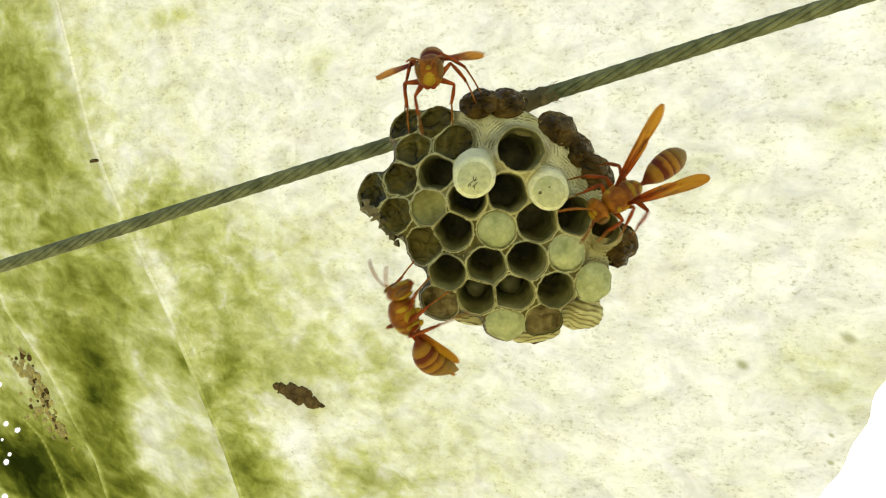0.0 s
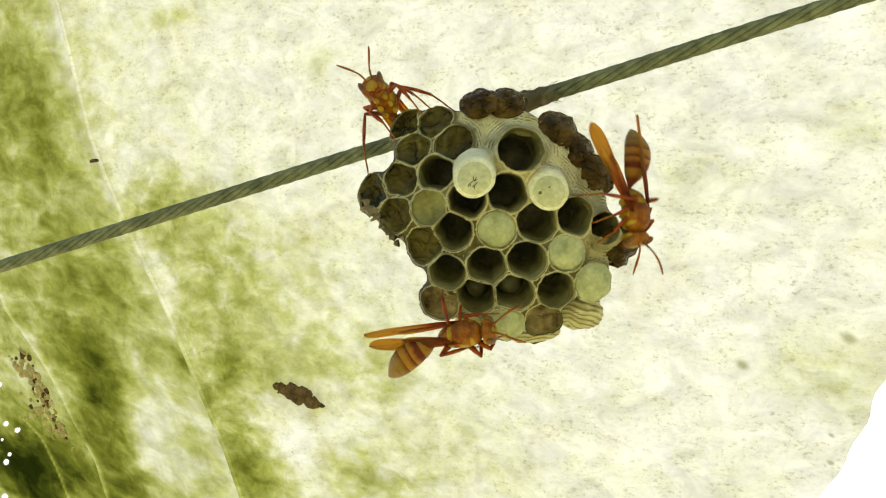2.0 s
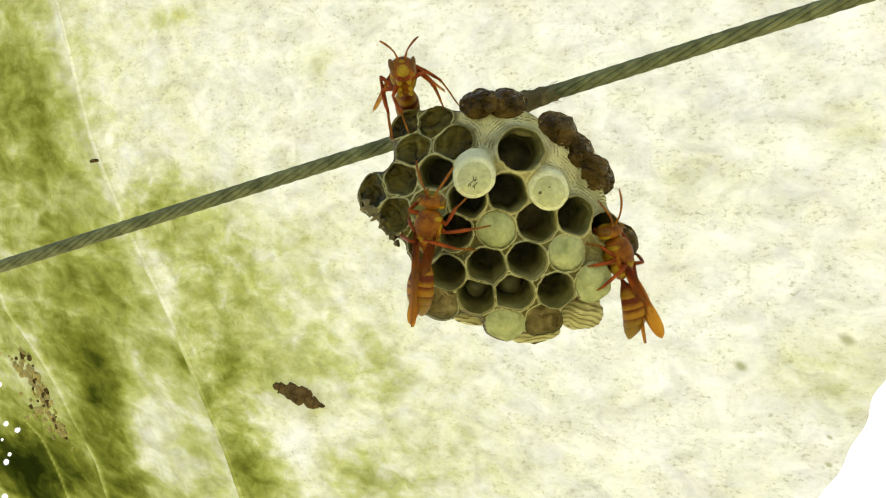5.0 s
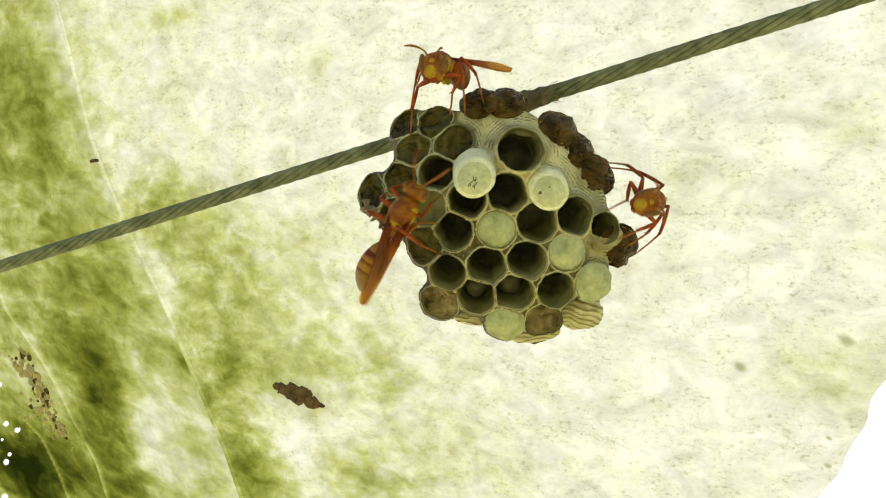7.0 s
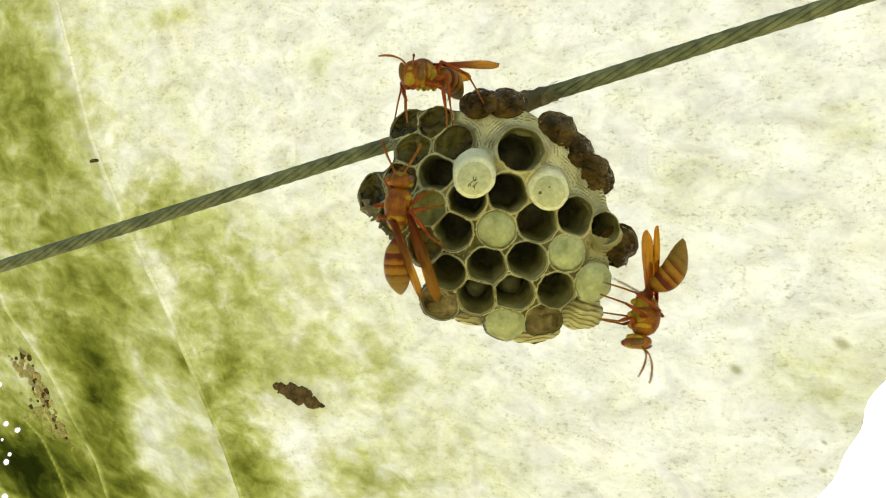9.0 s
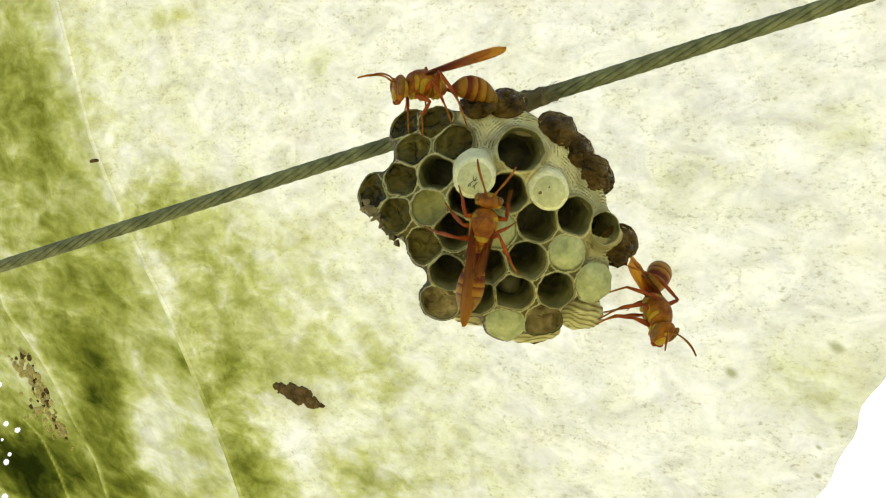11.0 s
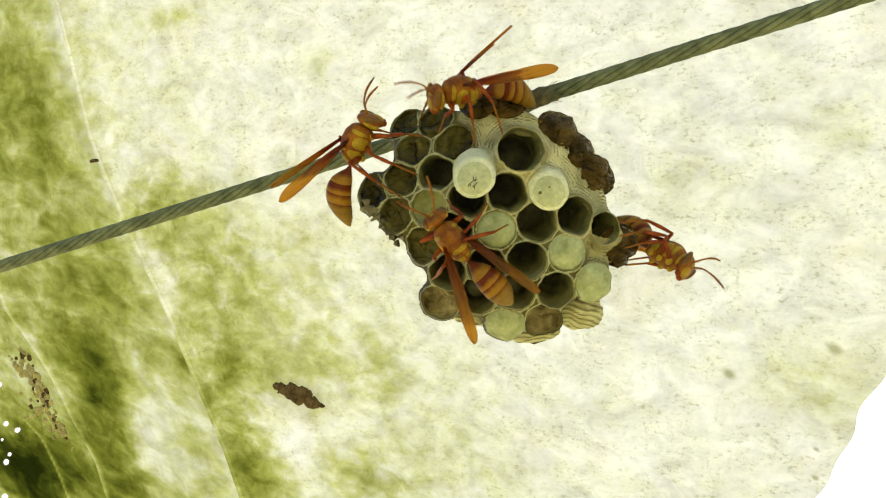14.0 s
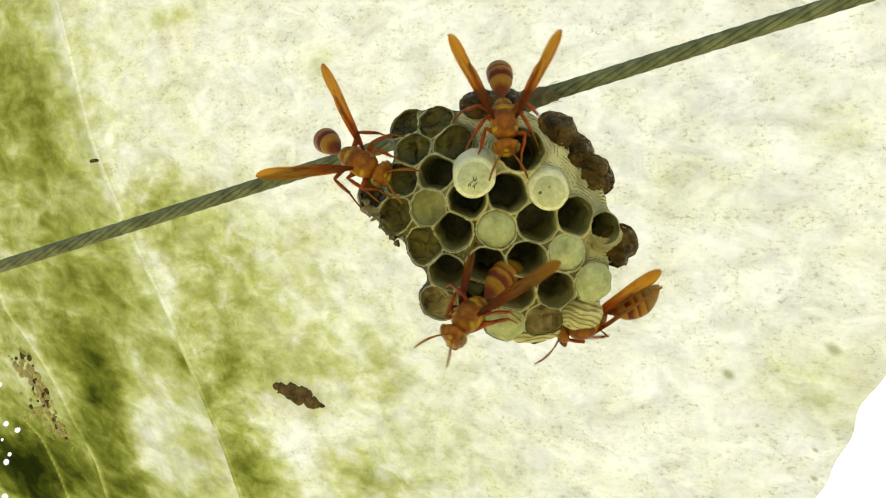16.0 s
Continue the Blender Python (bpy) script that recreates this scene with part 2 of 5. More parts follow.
DIM_SILK = plain_grain("dim_silk_cap", (0.15, 0.143, 0.038), (0.35, 0.335, 0.105), 230, 0.5, 0.25, 0.5, 0.00015, through_light=0.15)
GLOSSY_DARK = film_material("dark_glossy_blister", (0.024, 0.014, 0.003), (0.115, 0.068, 0.015), 480, 0.0013, 0.2, 0.24)
OLIVE_FILM = film_material("dark_olive_film", (0.022, 0.018, 0.003), (0.105, 0.09, 0.022), 300, 0.0009, 0.17, 0.26)
BROWN_FILM = film_material("glossy_brown_film", (0.03, 0.022, 0.006), (0.30, 0.235, 0.10), 330, 0.0010, 0.2, 0.35)
STAINED_PAPER = paper_material("stained_wasp_paper", (0.10, 0.09, 0.035), (0.25, 0.225, 0.095), (0.045, 0.036, 0.014))
# Floors of open cells, coloured dark for the shade at the bottom.
FLOOR_DARK = plain_grain("shaded_cell_floor", (0.04, 0.034, 0.015), (0.11, 0.098, 0.045), 300, 0.7)
GRUB = plain_grain("dull_grub_skin", (0.075, 0.07, 0.028), (0.14, 0.13, 0.055), 300, 0.4, 0.3)
EGG_MARK = plain_grain("dark_fleck", (0.04, 0.036, 0.012), (0.13, 0.115, 0.04), 700, 0.7)
STEEL = plain_grain("weathered_cable_steel", (0.070, 0.080, 0.032), (0.178, 0.190, 0.088), 260, 0.62, 0.4, 0.4, 0.0001)
FRASS = plain_grain("dry_brown_crumb", (0.045, 0.028, 0.009), (0.155, 0.098, 0.034), 420, 0.9, 0.2, 1.0, 0.0006)
PALE_CRUMB = plain_grain("pale_dry_crumb", (0.64, 0.56, 0.28), (0.84, 0.75, 0.42), 300, 0.9, 0.2, 0.8, 0.0005, through_light=0.65)
RUST = plain_grain("rust_red_chitin", (0.14, 0.021, 0.003), (0.33, 0.066, 0.006), 500, 0.45, 0.16, 0.3, 0.00006, through_light=0.13)
AMBER = plain_grain("amber_brown_chitin", (0.16, 0.042, 0.004), (0.35, 0.125, 0.009), 500, 0.45, 0.16, 0.3, 0.00006, through_light=0.13)
YELLOW = plain_grain("yellow_chitin", (0.26, 0.145, 0.007), (0.46, 0.29, 0.016), 500, 0.45, 0.16, 0.3, 0.00006, through_light=0.13)
EYE_BROWN = plain_grain("compound_eye", (0.10, 0.042, 0.008), (0.20, 0.10, 0.018), 900, 0.35, 0.15)
WING = wing_material()
BANDS = [banded_chitin("belly_band", front, back, a, 0.8) for front, a, back in (((0.125, 0.021, 0.003), 4.75, (0.35, 0.15, 0.010)), ((0.13, 0.026, 0.003), 6.1, (0.35, 0.16, 0.010)), ((0.15, 0.046, 0.005), 7.8, (0.25, 0.135, 0.012)), ((0.21, 0.095, 0.009), 9.15, (0.26, 0.145, 0.013)), ((0.23, 0.12, 0.011), 10.4, (0.27, 0.155, 0.014)))]
BELLY_ROOT = banded_chitin("belly_root", (0.15, 0.032, 0.006), (0.32, 0.15, 0.014), 2.1, 0.8)
GROUND = plain_grain("dry_lawn_and_sand", (0.30, 0.29, 0.13), (0.50, 0.47, 0.30), 1.3, 0.95, 0.1, 0.6, 0.03)


# ---- mesh helpers ----
def link_mesh(name, bm, mat, parent=None, label="", smooth=True):
    me = bpy.data.meshes.new(name)
    bmesh.ops.recalc_face_normals(bm, faces=bm.faces)
    if smooth:
        for f in bm.faces:
            f.smooth = True
    bm.to_mesh(me)
    bm.free()
    for m in mat if isinstance(mat, list) else [mat]:
        me.materials.append(m)
    ob = new(name, me)
    if parent:
        ob.parent = parent
    if label:
        tagged(ob, label)
    return ob


def part(name, bm, mat, parent, label="", m=None, smooth=True):
    ob = link_mesh(name, bm, mat, parent, label, smooth)
    if m is not None:
        ob.matrix_basis = m
    return ob


def rings_to(bm, rings, close_start=True, close_end=True):
    """Skins rings of equal count."""
    vs = [[bm.verts.new(p) for p in r] for r in rings]
    n = len(vs[0])
    for a, b in zip(vs, vs[1:]):
        for i in range(n):
            bm.faces.new((a[i], a[(i + 1) % n], b[(i + 1) % n], b[i]))
    if close_start:
        bm.faces.new(vs[0])
    if close_end:
        bm.faces.new(vs[-1])
    return vs


def lathe(bm, profile, seg=20):
    """Body of rings (x, half width, half height, z of its middle), in mm."""
    rings = []
    for x, ry, rz, z in profile:
        rings.append([Vector((x, ry * math.cos(a), z + rz * math.sin(a))) * MM for a in (2 * math.pi * k / seg for k in range(seg))])
    rings_to(bm, rings)
    return bm


def smooth_profile(profile, n):
    """Catmull-Rom through rows of numbers."""
    P = [np.array(p, float) for p in profile]
    P = [2 * P[0] - P[1]] + P + [2 * P[-1] - P[-2]]
    out = []
    for i in range(1, len(P) - 2):
        for k in range(n):
            t = k / n
            a, b, c, d = P[i - 1:i + 3]
            out.append(0.5 * (2 * b + (c - a) * t + (2 * a - 5 * b + 4 * c - d) * t * t + (3 * b - a - 3 * c + d) * t ** 3))
    out.append(P[-2])
    return out


def tube(bm, pts, radii, seg=8, n=1):
    """A tube through points in mm, with a radius at each."""
    rows = smooth_profile([(*p, r) for p, r in zip(pts, radii)], n) if n > 1 else [np.array((*p, r), float) for p, r in zip(pts, radii)]
    side = None
    rings = []
    for i, row in enumerate(rows):
        a, b = rows[max(i - 1, 0)], rows[min(i + 1, len(rows) - 1)]
        d = Vector((b - a)[:3]).normalized()
        side = d.orthogonal() if side is None else side - d * side.dot(d)
        side.normalize()
        up = d.cross(side)
        c = Vector(row[:3])
        rings.append([(c + (side * math.cos(t) + up * math.sin(t)) * max(row[3], 0.01)) * MM for t in (2 * math.pi * k / seg for k in range(seg))])
    rings_to(bm, rings)
    return bm


def ball(bm, c, r, seg=14, rows=9, turn=None, lump=0.0, scale=1.0):
    """An ellipsoid in mm, lumpy where asked."""
    m = turn or Matrix()
    rings = []
    for i in range(rows + 1):
        th = math.pi * (0.03 + 0.94 * i / rows)
        ring = []
        for k in range(seg):
            ph = 2 * math.pi * k / seg
            d = Vector((math.sin(th) * math.cos(ph), math.sin(th) * math.sin(ph), math.cos(th)))
            if lump:
                d *= 1 + lump * noise.noise(d * scale + Vector(c))
            ring.append((Vector(c) + m.to_3x3() @ Vector((d.x * r[0], d.y * r[1], d.z * r[2]))) * MM)
        rings.append(ring)
    rings_to(bm, rings)
    return bm


# ---- ground and distance ----
def build_ground():
    bm = bmesh.new()
    n, size = 40, 400.0
    vs = [[bm.verts.new(((i / n - 0.5) * size, (j / n - 0.5) * size, 0.05 * noise.noise((i * 0.7, j * 0.7, 0)))) for j in range(n + 1)] for i in range(n + 1)]
    for i in range(n):
        for j in range(n):
            bm.faces.new((vs[i][j], vs[i + 1][j], vs[i + 1][j + 1], vs[i][j + 1]))
    tagged(link_mesh("ground", bm, GROUND), "dry pale lawn and sand under the open sky", "ground", kind="structure")


def build_haze():
    """Bright hazy sky low behind the sheeting."""
    m, nodes, links = material("bright_haze")
    e = node(nodes, "Emission", Strength=1.5)
    e.inputs["Color"].default_value = (1.0, 0.99, 0.95, 1)
    finish(nodes, links, e.outputs[0])
    bm = bmesh.new()
    rows = [[bm.verts.new((300 * math.sin(a), 300 * math.cos(a), z)) for a in (radians(-50 + 5 * k) for k in range(21))] for z in (-2, 60, 120, 200, 300)]
    for a, b in zip(rows, rows[1:]):
        for k in range(20):
            bm.faces.new((a[k], a[k + 1], b[k + 1], b[k]))
    tagged(link_mesh("backdrop", bm, m), "bright white hazy sky in the distance", "sky", kind="structure")


# ---- the sheeting ----
TARP = SITE @ Matrix(((0.8273, -0.1124, -0.5504, 0), (0, 0.9798, -0.2001, 0), (0.5618, 0.1656, 0.8106, -0.130), (0, 0, 0, 1)))
FOLD = [(-146, 135), (-147, 86), (-144, 63), (-141, 40), (-136, 24), (-129.7, 8), (-115.7, -23), (-98.4, -70), (-92, -94), (-86, -130)]
OUTER = [(-235, 135, -24), (-250, 90, -28), (-262, 65, -32), (-275, 40, -36), (-290, 20, -42), (-305, 0, -48), (-316, -40, -56), (-302, -65, -54.6), (-293, -95, -54), (-292, -165, -55)]
# Where algae have settled or have been rubbed off: u, v, half widths along u and v, and how much.
STAINS = ((-97, 75, 18, 3, 0.25), (-120, 17, 25, 7, 0.3), (-107, 4, 29, 13, 0.26), (-86, -30, 18, 21, 0.28), (-39, -35, 31, 13, 0.27), (-36, -73, 20, 9, 0.34), (-87, -77, 12, 14, 0.4), (-92, -42, 5, 4, 0.2), (-62, -7, 35, 15, 0.17),
          (-1, -61, 31, 14, 0.13), (-37, 56, 6, 3, 0.16), (108, -30, 12, 8, 0.22), (115, 30, 6, 5, 0.16), (79, 17, 17, 7, 0.09), (-130, 20, 7, 10, -0.4), (-124, 2, 3.5, 6, -0.3), (-118, -6, 3.5, 6, -0.3), (-113, -16, 4, 7, -0.25), (-67, -65, 10, 8, -0.25), (-101, -58, 13, 26, 0.26), (-90, -95, 16, 20, 0.3))
# The dense entries at the lower left paint dark foliage beyond the sheet's edge.
SIDE_STAINS_AND_FOLIAGE = ((-192, 50, 30, 15, 0.30), (-180, 30, 21, 7, 0.28), (-145, 78, 8, 7, -0.28), (-150, 58, 13, 8, -0.14), (-231, -6, 35, 6, -0.15), (-167, -2, 27, 9, 0.18), (-166, -16, 43, 14, 0.18), (-185, -58, 25, 20, 0.40),
               (-191, -95, 22, 29, 0.40), (-196, -50, 20, 14, 0.25), (-150, -72, 20, 19, -0.45), (-112, -39, 9, 6, 0.35), (-253, -67, 30, 10, -0.3), (-307, -115, 47, 14, 0.75), (-270, -122, 35, 22, 0.55), (-242, -98, 26, 14, 0.35))
HINGE_A, HINGE_B = Vector((-70, -130, 0)), Vector((60, 130, 0))


def wrinkle(u, v, amount=1.0):
    return amount * (1.1 * noise.noise((u * 0.018, v * 0.030, 0.3)) + 0.35 * noise.noise((u * 0.07, v * 0.05, 5.0)))


def ruled(a_of, b_of, ns, nt, height):
    bm = bmesh.new()
    vs = []
    for i in range(ns + 1):
        a, b = a_of(i / ns), b_of(i / ns)
        row = []
        for j in range(nt + 1):
            p = a.lerp(b, j / nt)
            row.append(bm.verts.new((p + Vector((0, 0, height(p, j / nt)))) * MM))
        vs.append(row)
    for i in range(ns):
        for j in range(nt):
            bm.faces.new((vs[i][j], vs[i + 1][j], vs[i + 1][j + 1], vs[i][j + 1]))
    return bm


def along(pts, s):
    x = s * (len(pts) - 1)
    i = min(int(x), len(pts) - 2)
    return Vector(pts[i]).lerp(Vector(pts[i + 1]), x - i)


# Welts in the side panel: from and to where (s, t), half width in t, and height in mm.
WELTS = ((0.54, 0.60, 0.97, 0.37, 0.006, 0.9), (0.865, 0.665, 0.96, 0.51, 0.006, 0.5))


def welted(s, t):
    """How much of a welt there is at a place of the side panel, and its height."""
    most = (0.0, 0.0)
    for s0, t0, s1, t1, wide, high in WELTS:
        if s0 < s < s1:
            d = (t - t0 - (t1 - t0) * (s - s0) / (s1 - s0) - 0.006 * math.sin(s * 40)) / wide
            most = max(most, (math.exp(-d * d), high * math.exp(-d * d)))
    return most


def settle(ob, side):
    """Gives each point of a panel the thickness of its algae; on the side panel also the foliage painted in its corner.
    """
    values = []
    for number, v in enumerate(ob.data.vertices):
        x, y = v.co.x / MM, v.co.y / MM
        if side:
            a, stains = 0.60 - 0.30 * math.exp(-(number % 191) / 190 / 0.07), SIDE_STAINS_AND_FOLIAGE
        else:
            a, stains = 0.045 + 0.19 * math.exp(-max(0.0, x + 140 + 0.45 * (y - 40)) / 55) + 0.13 * math.exp(-max(0.0, x + 140 + 0.45 * (y - 40)) / 14), STAINS
        for u0, v0, ru, rv, amount in stains:
            d = ((x - u0) / ru) ** 2 + ((y - v0) / rv) ** 2
            if d < 6:
                a += amount * math.exp(-0.75 * d)
        if side:
            a *= 1 - 0.45 * welted(number // 191 / 240, number % 191 / 190)[0]
        values.append(max(0.0, a))
    ob.data.attributes.new("algae", "FLOAT", "POINT").data.foreach_set("value", values)
    return ob


def side_point(s, t, lift=0.0):
    """A point of the side panel: s along the fold, t from the fold outwards."""
    u, v = along(FOLD, s)
    a = Vector((u - 1.2, v - 0.36, 0))
    p = a + (along(OUTER, s) - a) * 1.35 * t
    return p + Vector((0, 0, wrinkle(p.x, p.y, 1.6) * min(1.0, 6 * t) + welted(s, t)[1] + lift))


def build_sheeting():
    root = tagged(new("plastic_sheeting"), "translucent white plastic sheeting stained with green algae", "tarpaulin")
    root.matrix_basis = TARP
    fold = [(u, v, 0) for u, v in FOLD]
    hinge = lambda s: HINGE_B.lerp(HINGE_A, s)
    edge = lambda s: Vector((210, 150, 0)).lerp(Vector((73, -130, 0)), s) + Vector((1.1 * math.sin(s * 55) + 0.6 * math.sin(s * 131) - 2.6 * math.exp(-((s - 0.73) / 0.05) ** 2), 0, 0))
    ease = lambda t: min(1.0, 6 * t, 6 * (1 - t))
    rim = lambda s, off: along(fold, s) + Vector((off, off * 0.3, 0))
    settle(part("fixed_panel", ruled(lambda s: rim(s, 0.6), hinge, 240, 90, lambda p, t: wrinkle(p.x, p.y) * ease(t)), SHEET, root), False)
    loose = settle(part("loose_panel", ruled(hinge, edge, 150, 90, lambda p, t: wrinkle(p.x, p.y) * min(1, 6 * t)), SHEET, root, "pale loose panel that stirs in the air"), False)
    bm = bmesh.new()
    grid = [[bm.verts.new(side_point(i / 240, j / 190) * MM) for j in range(191)] for i in range(241)]
    for a, b in zip(grid, grid[1:]):
        for j in range(190):
            bm.faces.new((a[j], a[j + 1], b[j + 1], b[j]))
    settle(part("side_panel", bm, SIDE_SHEET, root, "green side panel thick with algae, its corner drawn as dark foliage with sky glints"), True)
    bm = ruled(lambda s: rim(s, -1.2), lambda s: rim(s, 0.6), 240, 4, lambda p, t: 0.5 * math.sin(math.pi * t))
    settle(part("welt", bm, WORN_SHEET, root, "pale raised welt along the fold"), False)
    return root, loose


def on_sheet(u, v, w=0.0):
    return TARP @ Matrix.Translation(Vector((u, v, w)) * MM)


def build_crumbs():
    rng = random.Random(3)
    bm = bmesh.new()
    for k in range(26):
        s = k / 25
        w = 4.0 * math.sin(math.pi * min(0.97, max(0.10, s))) ** 0.6
        ball(bm, (-9.2 + 18.4 * s + rng.uniform(-.5, .5), rng.uniform(-.35, .35) * w + 0.6 * math.sin(s * 3), 0.7), (0.5 * w + .5, .62 * w, .8), 10, 7, lump=0.25, scale=2.2)
    for k in range(40):
        s = rng.random()
        ball(bm, (-8.6 + 17.2 * s, rng.uniform(-1.9, 1.9) + 0.6 * math.sin(s * 3), 0.9), (.4, .4, .5), 6, 4, lump=0.5, scale=3)
    ob = tagged(link_mesh("frass_clump", bm, FRASS), "dark brown crumbly clump of debris stuck to the sheeting", "debris")
    ob.matrix_basis = on_sheet(-60.5, -47.4, 1.0) @ pose(0, 0, 0, 0, 0, -17)
    # crumbs caught along the seam
    for k in range(150):
        s = rng.random() ** 1.2
        u, v, w = side_point(0.745 + 0.125 * s + rng.gauss(0, 0.008), 0.53 - 0.045 * s + abs(rng.gauss(0, 0.05)))
        bm = bmesh.new()
        r = rng.uniform(0.5, 1.8)
        ball(bm, (0, 0, 0), (r, r * rng.uniform(.6, .9), r * .7), 11, 8, None, 0.35, 1.7)
        ob = tagged(link_mesh("crumb", bm, FRASS if rng.random() < 0.16 else PALE_CRUMB), "small dry crumb caught along the seam of the sheeting", "debris", "crumbs along the seam")
        ob.matrix_basis = on_sheet(u, v, w + 0.3) @ pose(0, 0, 0, 0, 0, rng.uniform(0, 180))
    bm = bmesh.new()
    tube(bm, [(-1.8, 0, 0.5), (-.4, .2, .7), (1.8, .1, .5)], [.55, .7, .5], 7, 3)
    ob = tagged(link_mesh("twig_bit", bm, FRASS), "short dark twig stuck beside the sheeting's fold", "twig")
    ob.matrix_basis = on_sheet(-139.8, 31, 0.5) @ pose(0, 0, 0, 0, 0, 2)


# ---- the cable ----
def build_cable():
    a, b = Vector((-179.6, -23.9, -110.3)), Vector((126.6, 59.5, 18.2))
    root = tagged(new("wire_cable"), "grey-green weathered twisted steel wire cable", "cable")
    root.matrix_basis = SITE
    d = (b - a).normalized()
    e1 = d.orthogonal().normalized()
    e2 = d.cross(e1)
    length = (b - a).length
    n = 190
    for k in range(8):
        pts = []
        for i in range(n + 1):
            s = i / n * length
            c = a + d * s
            if k < 7:
                t = 2 * math.pi * (k / 7 - s / 27.0)
                c = c + (e1 * math.cos(t) + e2 * math.sin(t)) * 1.1
            pts.append(c)
        bm = bmesh.new()
        tube(bm, pts, [0.505 if k < 7 else 0.7] * len(pts), 12)
        part("strand" if k < 7 else "core", bm, STEEL, root)
    return root


# ---- the nest ----
# The comb is a lattice of cells: i along a row, j from row to row, in mm on the face.
STEP_I, STEP_J, FACE = Vector((7.25, 1.19)), Vector((5.37, -5.45)), Vector((9.56, 3.36))
DOME = Vector((13.3, 5.0))
ROOT = Vector((8.5, 19.0))
# Rows of the comb: row number, then (first i, kinds). o open, s shallow, t tall silk cap, c silk cap, d dull sunken cap, g open with grub, l low and closed, b low dark blister
COMB = {-4: (0, "ssbb"), -3: (0, "ssllb"), -2: (-2, "ssotolb"), -1: (-2, "sdootlb"), 0: (-2, "socooo"), 1: (-2, "ooocb"), 2: (-3, "sggoc"), 3: (-2, "cs"), 4: (-2, "b")}
LIFT = {"s": -1.5, "b": -6.6, "l": -5.5, "t": 0.5}
# Cells that grew out of line, by how much.
ASTRAY = {(1, -2): (-0.6, -1.0), (0, -4): (1.6, 0.6), (1, -4): (1.3, -0.9), (2, -4): (3.3, 2.2), (3, -4): (2.4, 1.2), (0, -3): (-0.6, -0.2), (1, -3): (0.5, -0.8), (2, -3): (-0.7, 0.1), (4, -3): (0.7, -0.5), (-2, -2): (-0.5, -0.8), (-1, -2): (-1.2, 0), (0, -2): (-0.7, -0.2), (2, -2): (0.4, 1.3), (4, -1): (-1.2, 0.2), (-2, 0): (0.6, -1.0), (-1, 0): (-0.7, 0.9),
          (3, 0): (-1.2, -3.2), (2, 1): (5.6, -1.2), (-2, 2): (0.0, 0.7), (-1, 2): (-0.4, 0.7), (-2, 3): (0.1, 0.9), (0, 3): (1.4, -1.2), (-2, 4): (2.5, 0.4), (-1, 3): (0.4, -0.6)}


def uneven(p):
    """The comb's corners stand a little off the lattice."""
    q = Vector((p.x, p.y, 0)) * 0.31
    return p + Vector((noise.noise(q), noise.noise(q + Vector((7.3, 1.1, 4.0))))) * 1.1


def face_point(p):
    """A point of the flat lattice on the domed face."""
    q = p - DOME
    r = q.length
    q = q * (1 - 0.061 * (r / 25.0) ** 2)
    return Vector((DOME.x + q.x, DOME.y + q.y, -0.0125 * r * r))


